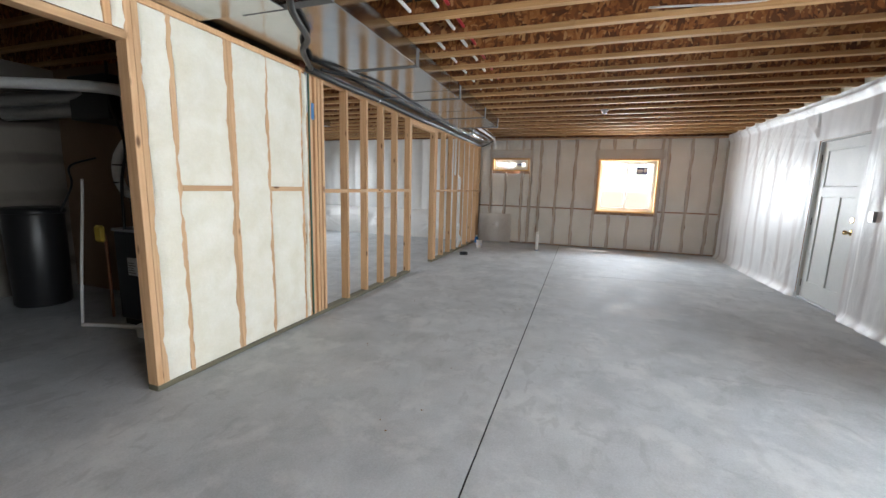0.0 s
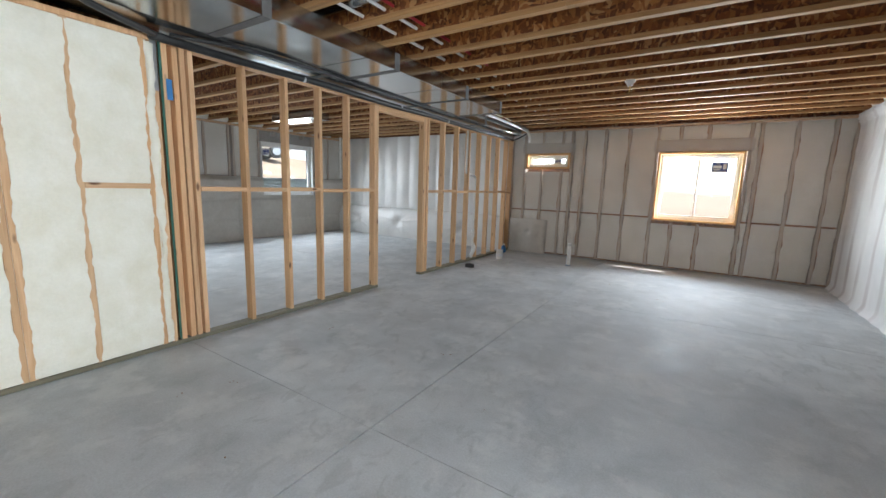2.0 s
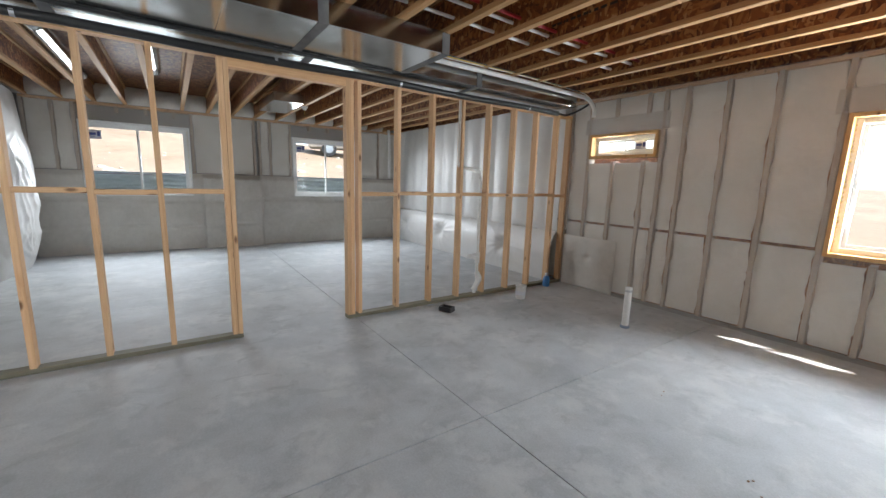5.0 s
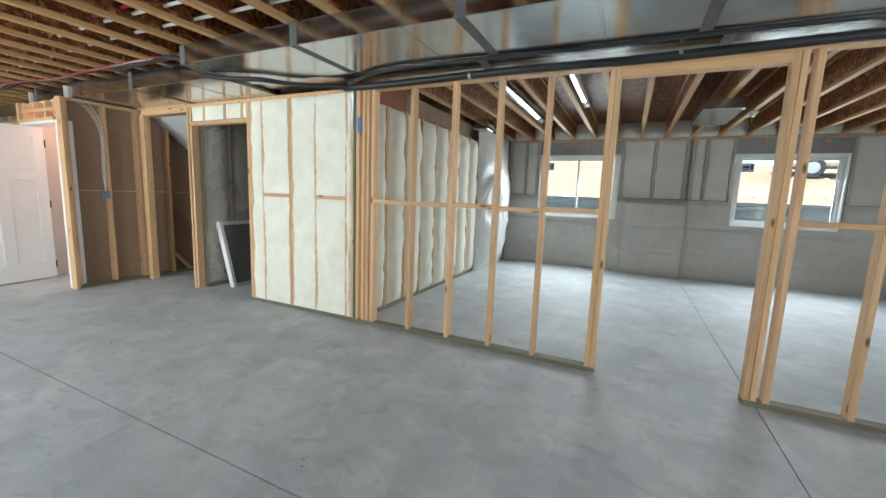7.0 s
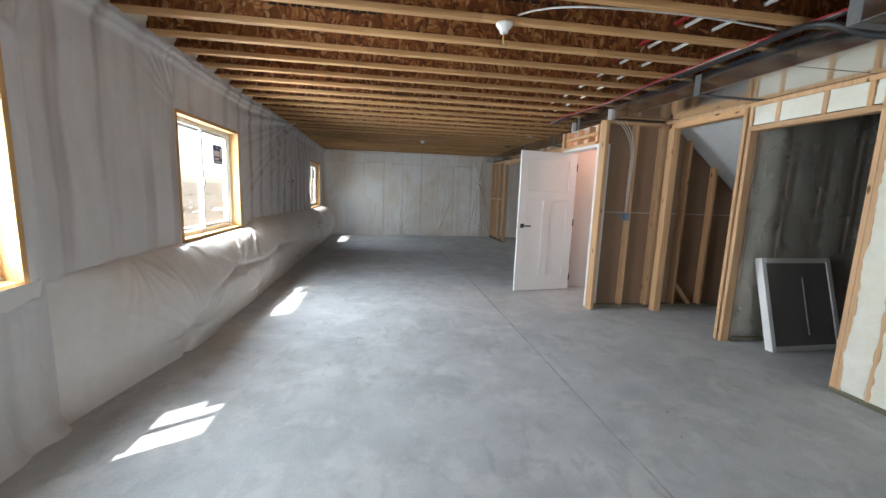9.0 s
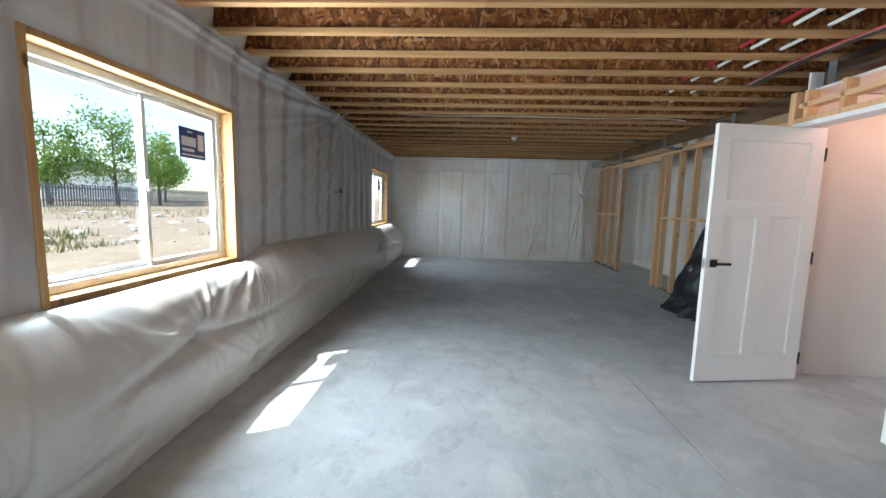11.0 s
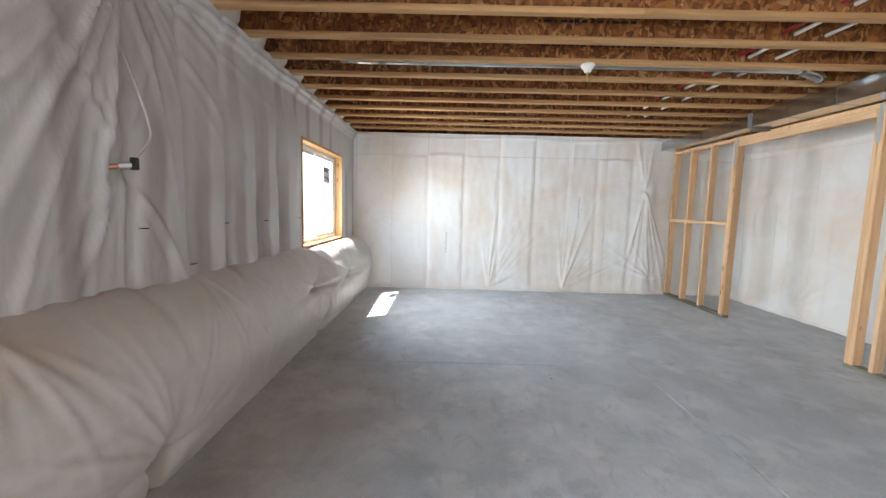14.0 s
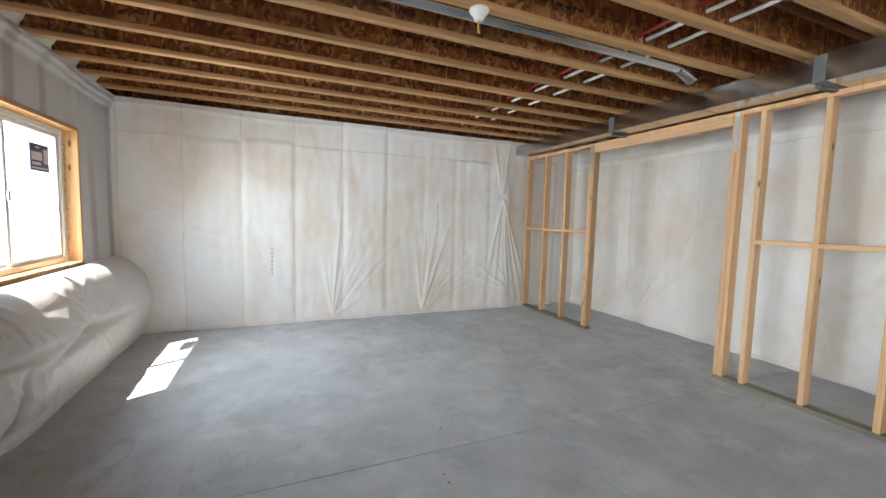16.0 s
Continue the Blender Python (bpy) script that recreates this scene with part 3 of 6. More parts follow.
def fill_wall(parent, axis, fixed, sign, spans, z0, z1, openings, splits=(), depth=0.03, step=0.406, phase=0.0, extra=(), mats=None, deep=0.13, wide=0.042):
    """Studs and batts of an outer wall, behind its film. sign: the way from the film into the wall."""
    bm_mat, st_mat = mats or (BATT_GREY, STUD_GREY)
    for a, b in spans:
        pos = [a + 0.02, b - 0.02, *[e for e in extra if a < e < b]]
        for o in openings:
            pos += [p for p in (o[0] - 0.04, o[1] + 0.04) if a < p < b]
        p = math.ceil((a - phase) / step) * step + phase
        while p < b:
            if all(abs(p - q) > 0.16 for q in pos):
                pos.append(p)
            p += step
        pos.sort()
        for p in pos:
            inside = [o for o in openings if o[0] - 0.01 < p < o[1] + 0.01]
            runs = [(z0, z1)] if not inside else [(z0, inside[0][2] - 0.04), (inside[0][3] + 0.16, z1)]
            for r0, r1 in runs:
                if r1 - r0 < 0.05:
                    continue
                at = (fixed + sign * (0.012 + deep / 2), p, r0) if axis == 1 else (p, fixed + sign * (0.012 + deep / 2), r0)
                stick("stud", parent, at, r1 - r0, "z" if axis == 1 else "zx", wide, deep, st_mat)
        for p, q in zip(pos, pos[1:]):
            if q - p < 0.12:
                continue
            mid = (p + q) / 2
            inside = [o for o in openings if o[0] < mid < o[1]]
            runs = [(z0, z1)] if not inside else [(z0, inside[0][2] - 0.05), (inside[0][3] + 0.20, z1)]
            cuts = []
            for r0, r1 in runs:
                zs = [r0] + [s for s in splits if r0 + 0.1 < s < r1 - 0.1] + [r1]
                cuts += list(zip(zs, zs[1:]))
            for r0, r1 in cuts:
                if r1 - r0 < 0.08:
                    continue
                w, h = q - p - wide - 0.004, r1 - r0 - 0.03
                seed = 3.1 * p + 1.7 * r0 + fixed
                base = fixed + sign * 0.035
                if axis == 1:
                    m = pose(base, p + wide / 2 + 0.002, r0 + 0.015, 0, 0, 90) if sign < 0 else pose(base, q - wide / 2 - 0.002, r0 + 0.015, 0, 0, -90)
                else:
                    m = pose(p + wide / 2 + 0.002, base, r0 + 0.015) if sign > 0 else pose(q - wide / 2 - 0.002, base, r0 + 0.015, 0, 0, 180)
                batt(parent, m @ pose(0.008, 0, 0), w - 0.016, h, depth, seed, bm_mat, 0.05, 0.02)


fill_wall(wall_north, 0, NORTH, 1, [(-7.3, EAST)], 0.03, 2.52, n_open, (0.92,), 0.016, phase=0.19, extra=(-2.1, -0.60, 2.10, 2.53, 2.95))
fill_wall(wall_west, 1, WEST, -1, [(3.3, NORTH)], 1.42, 2.52, w_open, (), 0.018, extra=(6.6, 6.7))
for name, lo, hi in (("header", (3.21, -8.3, 2.51), (3.36, 9.85, 2.548)), ("header", (-7.3, 9.862, 2.51), (3.2, 10.0, 2.548)), ("header", (-3.1, -8.46, 2.51), (3.2, -8.332, 2.548)), ("header", (-7.45, 3.3, 2.51), (-7.312, 9.85, 2.548))):
    par = {3.21: wall_east, -3.1: wall_south, -7.45: wall_west}.get(lo[0], wall_north)
    part("top_plate", box_mesh(lo, hi, 0.003), PINE, par)
for o in n_open:
    part("header", box_mesh((o[0] - 0.1, 9.862, o[3] + 0.012), (o[1] + 0.1, 9.99, o[3] + 0.21), 0.003), STUD_PALE, wall_north)
for o in e_open:
    part("header", box_mesh((3.212, o[0] - 0.1, o[3] + 0.03), (3.34, o[1] + 0.1, o[3] + 0.18), 0.003), STUD_GREY, wall_east)
# white wool stuffed into the joist ends above the east wall
for i, (y0, y1) in enumerate(zip(JOISTS, JOISTS[1:])):
    batt(wall_east, pose(3.18, y1 - 0.01, JOIST + 0.004, 0, 0, -90), y1 - y0 - 0.02, DECK - JOIST - 0.01, 0.07, i * 1.3, BATT)
    batt(wall_west, pose(-7.32, y0 + 0.01, JOIST + 0.004, 0, 0, 90), y1 - y0 - 0.02, DECK - JOIST - 0.01, 0.05, i * 1.9, BATT_GREY)


# ---- plastic film and blankets ----
def fan(seed, count, lo, hi, reach, amp, width=0.014):
    """The folds of one gathering point: (angle, reach, height, width) each."""
    rnd = random.Random(seed)
    out = []
    for k in range(count):
        a = lo + (hi - lo) * (k + 0.5 + rnd.uniform(-0.38, 0.38)) / count
        out.append((math.cos(a), math.sin(a), reach * rnd.uniform(0.45, 1.25), amp * rnd.uniform(0.4, 1.15), width * rnd.uniform(0.8, 1.4)))
    return out


def gather(u, v, pu, pv, folds):
    """Height of thin folds that run out from a point."""
    du, dv = u - pu, v - pv
    r = math.hypot(du, dv)
    if r < 0.01 or r > 2.6:
        return 0.0
    h = 0.0
    for c, q, reach, amp, width in folds:
        along = du * c + dv * q
        if along <= 0:
            continue
        w = width * (1 + 0.7 * along)
        off = abs(dv * c - du * q) / w
        if off < 2.2:
            h += amp * math.exp(-off * off) * math.exp(-along / reach) * min(1.0, along / 0.22)
    return h


PINS = [(-0.49, 0.52), (-2.20, 0.53), (-5.65, 0.52), (-6.95, 0.44)]
LOW_PINS = [(0.60, 0.17), (-1.13, 0.17), (-3.52, 0.16), (-5.88, 0.08)]
CREASES = [-3.66, -4.06, -4.455, -4.88, -5.285, -5.80]
PIN_FANS = [(y, z, fan(int(100 * z - 31 * y), 19, -3.1, 3.1, 0.30, 0.036, 0.012)) for y, z in PINS]
LOW_FANS = [(y, z, fan(int(70 - 17 * y), 12, 0.1, 3.0, 0.34, 0.032, 0.012)) for y, z in LOW_PINS]
TOP_FANS = [(y, 0.95, fan(int(900 + 10 * y), 9, -2.4, -0.8, 0.30, 0.032, 0.011)) for y in CREASES[1:] + [-2.95, -2.35, 1.05]]
SILL_FANS = [(-1.28, 0.90, fan(4, 17, -1.5, -0.12, 0.65, 0.036, 0.012)), (0.2, 0.88, fan(5, 7, -2.6, -1.2, 0.3, 0.016)), (-5.97, 0.88, fan(6, 12, -2.4, -0.7, 0.4, 0.036, 0.012)), (-7.2, 0.88, fan(7, 7, -1.6, -0.4, 0.3, 0.018))]


def smooth_step(a, b, x):
    k = min(1.0, max(0.0, (x - a) / (b - a)))
    return k * k * (3 - 2 * k)


def bulge_size(y):
    return 0.315 * smooth_step(0.0, 1.0, (1.9 - y) / 1.5)


def blanket_top(y):
    """Height at which the blanket tucks in: under the sills, higher between the windows."""
    h = 0.875 + 0.085 * smooth_step(-1.34, -1.75, y) * smooth_step(-6.0, -5.75, y) + 0.02 * smooth_step(0.25, 0.5, y)
    return h - 0.03 * sum(math.exp(-((y - c) / 0.05) ** 2) for c in CREASES)


def east_lower(y, s):
    z = s * blanket_top(y)
    a = bulge_size(y)
    prof = (1 - s ** 6) ** 0.5 * (0.70 + 0.34 * math.sin(math.pi * min(1, s * 1.03)))
    d = a * prof
    big = min(1.0, a / 0.25)
    for py, pz, folds in PIN_FANS:
        r = math.hypot(y - py, (z - pz) * 1.15)
        d -= 0.34 * a * math.exp(-(r / 0.07) ** 2) + 0.16 * a * math.exp(-(r / 0.28) ** 2)
        d += big * gather(y, z, py, pz, folds)
        d -= 0.20 * a * math.exp(-((z - pz + 0.05 * abs(y - py)) / 0.035) ** 2) * math.exp(-(abs(y - py) / 0.6) ** 2)
    for py, pz, folds in LOW_FANS:
        r = math.hypot(y - py, z - pz)
        d -= 0.38 * a * math.exp(-(r / 0.08) ** 2)
        d += big * gather(y, z, py, pz, folds)
        # seam down to the slab, and up in a slow curve
        d -= 0.22 * a * math.exp(-((y - py + 0.25 * (z - pz)) / 0.035) ** 2) * smooth_step(0.65, 0.1, z)
        d -= 0.12 * a * math.exp(-((z - pz - 0.04 * abs(y - py)) / 0.03) ** 2) * math.exp(-(abs(y - py) / 0.35) ** 2)
    for py, pz, folds in TOP_FANS + SILL_FANS:
        d += big * gather(y, z, py, pz, folds)
    d += 0.026 * big * rough(y, z * 1.4, 0.2, 1.4) + 0.004 * big * rough(y * 1.6, z * 0.8, 3.3, 7)
    for a0, a1 in WIN_E:
        if a0 - 0.05 < y < a1 + 0.05 and s > 0.8:
            d += 0.05 * (s - 0.8) / 0.2
    return Vector((EAST - 0.004 - max(0.0, d), y, z))


lower = sheet(east_lower, steps(SOUTH, 2.2, 0.014), steps(0.0, 1.0, 0.0165))
part("insulation_blanket", lower, BLANKET, wall_east, "padded white plastic-faced insulation blanket", smooth=True)

WALL_FANS = [(-3.66, 2.53, fan(11, 22, -1.45, -0.05, 1.7, 0.055, 0.013)), (-3.66, 2.53, fan(12, 6, -3.0, -1.65, 0.9, 0.035)), (-3.60, 1.50, fan(13, 8, -2.2, -0.7, 0.5, 0.05)), (-3.60, 1.50, fan(14, 5, 1.0, 2.0, 0.4, 0.04)), (0.2, 2.07, fan(15, 6, 0.2, 1.5, 0.4, 0.03)), (-1.3, 2.07, fan(16, 6, 1.7, 2.9, 0.4, 0.016)), (1.75, 2.07, fan(17, 5, 1.7, 2.9, 0.35, 0.014)), (6.56, 2.08, fan(18, 8, 0.1, 1.4, 0.6, 0.022)), (5.5, 2.08, fan(19, 7, 1.7, 3.0, 0.6, 0.022)), (8.1, 2.5, fan(20, 7, -2.6, -0.6, 0.7, 0.016)), (7.0, 0.12, fan(21, 8, 0.4, 2.6, 0.5, 0.018))]


def east_upper(y, z):
    d = 0.010 + 0.010 * rough(y, z, 1.0, 1.5) + 0.005 * rough(y * 2.2, z * 0.5, 5.0, 4) + 0.003 * rough(y * 9.0, z * 1.3, 2.5, 1.0)
    for py, pz, folds in WALL_FANS:
        d += gather(y, z, py, pz, folds)
    # film standing off the batts between the tap and the middle window
    d += 0.05 * smooth_step(-3.68, -3.55, y) * smooth_step(-1.6, -2.7, y) * (0.6 + 0.4 * smooth_step(1.0, 2.0, z))
    # cushions between the studs
    for c0, c1 in zip(CREASES[1:], CREASES):
        if c0 <= y <= c1:
            u = (y - c0) / (c1 - c0)
            d += 0.085 * math.sin(math.pi * u) ** 0.4 * (1 - 0.65 * smooth_step(1.9, 2.5, z)) * (1 + 0.25 * rough(y, z, 7.0, 2.2))
            d += 0.006 * max(0.0, math.sin(70 * (u + 0.25 * z))) ** 4 * smooth_step(1.35, 0.95, z)
    if -1.3 < y < 5.4:
        d += 0.014 * abs(math.sin(math.pi * (y + 0.1) / 0.406)) ** 0.6
    if y > 6.6:
        d += 0.006 * abs(math.sin(math.pi * y / 0.406)) + 0.008 * max(0.0, math.sin(30 * (y + 0.55 * z) + 4 * rough(y, z, 3.0, 1.5))) ** 3 * smooth_step(1.3, 2.1, z)
    for a0, a1 in WIN_E:
        for e in (a0, a1):
            d += 0.012 * math.exp(-((y - e) / 0.05) ** 2) * (1 + math.sin(17 * z + e)) * (1.0 if WIN_LO - 0.1 < z < WIN_HI + 0.1 else 0.3)
    # rope-like hems under the joists
    for h, k in ((2.505, 0.030), (2.455, 0.016)):
        d += k * math.exp(-((z - h - 0.012 * math.sin(1.7 * y) - 0.006 * math.sin(5.1 * y)) / 0.014) ** 2)
    d += max(0.0, 0.05 * (z - 2.42) / 0.14) if z > 2.42 else 0.0
    if z < 0.12:
        d += 0.05 * ((0.12 - z) / 0.12) ** 2 * (1 + 0.6 * rough(y, 0.0, 3.0, 6.0))
    for o in e_open:
        gap = math.hypot(max(o[0] - y, 0.0, y - o[1]), max(o[2] - z, 0.0, z - o[3]))
        if gap < 0.09:
            d = d * gap / 0.09 + 0.008 * (1 - gap / 0.09)
    return Vector((EAST - max(0.004, d), y, z))


holes = e_open


def in_hole(u, v):
    return any(o[0] < u < o[1] and o[2] - (0.05 if o[2] == 0 else 0) < v < o[3] for o in holes)


marks_y = [q for o in e_open for q in o[:2]]
part("plastic_film", sheet(east_upper, steps(SOUTH, 1.7, 0.015, marks_y), steps(0.86, 2.556, 0.018, (WIN_LO, WIN_HI, 2.05)), in_hole), FILM, wall_east, "milky plastic vapour film", smooth=True)
part("plastic_film", sheet(east_upper, steps(1.7, NORTH, 0.02, marks_y), steps(0.0, 2.556, 0.022, (2.05, WIN_LO, WIN_HI)), in_hole), FILM, wall_east, "milky plastic vapour film", smooth=True)

for y, z in ((-4.40, 1.22), (-4.98, 1.22), (-5.70, 1.22), (-4.09, 0.99), (-3.70, 1.22), (-2.9, 1.24)):
    at = east_upper(y, z)
    part("staple", box_mesh((at.x - 0.012, y - 0.03, z - 0.0025), (at.x + 0.004, y + 0.03, z + 0.0025)), RUBBER, wall_east, "dark stitch in the film")


SOUTH_COLS = [3.2, 2.56, 1.97, 1.37, 0.80, 0.21, -0.34, -0.81, -1.38, -2.03, -2.62, -3.07]
SOUTH_TOPS = [2.25, 2.20, 2.255, 2.215, 2.62, 2.62, 2.62, 2.22, 2.62, 2.3, 2.25]
SOUTH_FANS = [(0.93, 0.05, fan(31, 12, 1.40, 2.75, 0.5, 0.055, 0.012)), (-0.31, 0.05, fan(32, 12, 1.45, 2.75, 0.5, 0.055, 0.012)), (-1.59, 1.71, fan(33, 8, -1.95, -1.3, 0.8, 0.045, 0.012)), (-1.59, 1.71, fan(34, 5, 1.3, 1.9, 0.5, 0.026)), (-1.77, 0.26, fan(35, 9, 0.2, 3.0, 0.25, 0.03)), (3.04, 1.31, fan(36, 7, 2.4, 4.0, 0.35, 0.022)), (2.63, 0.10, fan(37, 7, 0.4, 2.8, 0.25, 0.02))]


def south_film(x, z):
    d = 0.014 + 0.012 * rough(x, z, 9.0, 1.4) + 0.005 * rough(x * 3, z * 1.2, 2.0, 3)
    for px, pz, folds in SOUTH_FANS:
        d += gather(x, z, px, pz, folds)
        d -= 0.012 * math.exp(-(math.hypot(x - px, z - pz) / 0.05) ** 2)
    # faces of the batts pressing through
    for k, (x1, x0) in enumerate(zip(SOUTH_COLS, SOUTH_COLS[1:])):
        if x0 < x <= x1:
            e = smooth_step(-0.005, 0.07, min(x - x0, x1 - x) - 0.012 * rough(z, k, 0.5, 4.0))
            d += (0.004 + 0.012 * ((k * 7) % 5) / 5) * e * smooth_step(0.0, 0.04, SOUTH_TOPS[k] - z + 0.015 * rough(x, k, 0.2, 5.0))
    d += 0.035 * math.exp(-((x + 1.66) / 0.10) ** 2) * (0.6 + 0.4 * math.sin(5 * z))
    d += 0.03 * math.exp(-(z / 0.06) ** 2) * (0.6 + rough(x, 0.0, 4.0, 5))
    d += 0.014 * math.exp(-((z - 2.49 - 0.015 * math.sin(3 * x)) / 0.014) ** 2)
    return Vector((x, SOUTH + max(0.004, d), z))


part("plastic_film", sheet(south_film, steps(-3.06, EAST, 0.015), steps(0.0, 2.556, 0.018)), FILM_SOUTH, wall_south, "pale wrinkled plastic vapour film", smooth=True)
for x, z, n in ((1.635, 0.62, 7), (-0.53, 1.25, 7)):
    for k in range(n):
        part("print", box_mesh((x, SOUTH + 0.05, z + 0.05 * k), (x + 0.018 + 0.006 * (k % 2), SOUTH + 0.052, z + 0.05 * k + 0.034)), PRIMED, wall_south, "faint grey printing on the film")


def north_film(x, z):
    d = 0.006 + 0.004 * rough(x, z, 12.0, 2.5)
    return Vector((x, NORTH - max(0.002, d), z))


def in_north(u, v):
    return any(o[0] < u < o[1] and o[2] < v < o[3] for o in n_open)


part("plastic_film", sheet(north_film, steps(STUDS, EAST, 0.06, [q for o in n_open for q in o[:2]]), steps(0.0, 2.556, 0.06, (WIN_LO, WIN_HI, B_LO, B_HI)), in_north), FILM_HAZE, wall_north, "thin clear-grey plastic vapour film", smooth=True)


BED_FANS = [(x, 0.42, fan(int(60 - 9 * x), 17, -3.1, 3.1, 0.28, 0.035, 0.014)) for x in (-3.2, -5.1, -6.6)]


def north_bed(x, z):
    flute = 0.03 * abs(math.sin((x + 7.3) * math.pi / 0.406)) if z > 0.74 else 0.0
    d = 0.012 + flute + 0.01 * rough(x, z, 4.0, 2)
    if z < 0.74:
        s = z / 0.74
        d += 0.17 * (1 - s ** 4) ** 0.5 * (0.75 + 0.3 * math.sin(math.pi * s))
        for px, pz, folds in BED_FANS:
            r = math.hypot(x - px, z - pz)
            d -= 0.09 * math.exp(-(r / 0.13) ** 2)
            d += gather(x, z, px, pz, folds)
    return Vector((x, NORTH - d, z))


part("plastic_film", sheet(north_bed, steps(WEST, STUDS - 0.1, 0.03), steps(0.74, 2.556, 0.06)), FILM_THICK, wall_north, "milky film over fluted batts", smooth=True)
part("insulation_blanket", sheet(north_bed, steps(WEST, STUDS - 0.1, 0.03), steps(0.0, 0.739, 0.02)), FILM_THICK, wall_north, "white puffed plastic-faced blanket", smooth=True)
PAD_FOLDS = fan(61, 9, -1.2, 1.2, 0.15, 0.02)


def pad_face(x, z):
    full = max(0.0, math.sin(math.pi * (x + 2.06) / 0.82)) * max(0.0, math.sin(math.pi * min(1, z / 0.72 * 0.98)))
    d = 0.008 + 0.05 * full ** 0.35 - 0.03 * math.exp(-(math.hypot(x + 1.62, z - 0.45) / 0.05) ** 2) + gather(x, z, -2.06, 0.4, PAD_FOLDS)
    return Vector((x, NORTH - d, z))


single_pad = sheet(pad_face, steps(-2.06, -1.24, 0.02), steps(0.0, 0.72, 0.02))
part("insulation_blanket", single_pad, BLANKET_DUSTY, wall_north, "beige plastic-faced insulation pad", smooth=True)


def west_film(y, z):
    return Vector((WEST + 0.006 + 0.006 * rough(y, z, 2.0, 3), y, z))


def in_west(u, v):
    return any(o[0] < u < o[1] and o[2] < v < o[3] for o in w_open)


def west_blanket(y, z):
    d = 0.05 + 0.014 * rough(y, z, 7.0, 1.2)
    for seam in (0.45, 0.92):
        d -= 0.03 * math.exp(-((z - seam - 0.02 * math.sin(2 * y)) / 0.012) ** 2)
    if 5.65 < y < 6.68:
        d += 0.07 + 0.05 * (y - 5.65)
    d *= 1.0 if z < 1.34 else max(0.2, (1.42 - z) / 0.08)
    return Vector((WEST + d, y, z))


wm = [q for o in w_open for q in o[:2]]
part("plastic_film", sheet(west_film, steps(3.3, NORTH, 0.06, wm), steps(1.40, 2.556, 0.06, (W_LO, W_HI)), in_west), FILM_CLEAR, wall_west, "thin grey plastic vapour film", smooth=True)
part("insulation_blanket", sheet(west_blanket, steps(3.3, NORTH, 0.03, wm + [5.64, 5.66, 6.67, 6.69]), steps(0.0, 1.42, 0.03, (W_LO,)), in_west), BLANKET_DUSTY, wall_west, "dusty white faced insulation blanket", smooth=True)


# ---- windows and their outlook ----
def ring(bm, x0, x1, z0, z1, t, y0, y1, bevel=0.004):
    add_box(bm, (x0, y0, z0), (x0 + t, y1, z1), bevel)
    add_box(bm, (x1 - t, y0, z0), (x1, y1, z1), bevel)
    add_box(bm, (x0 + t, y0, z0), (x1 - t, y1, z0 + t), bevel)
    add_box(bm, (x0 + t, y0, z1 - t), (x1 - t, y1, z1), bevel)


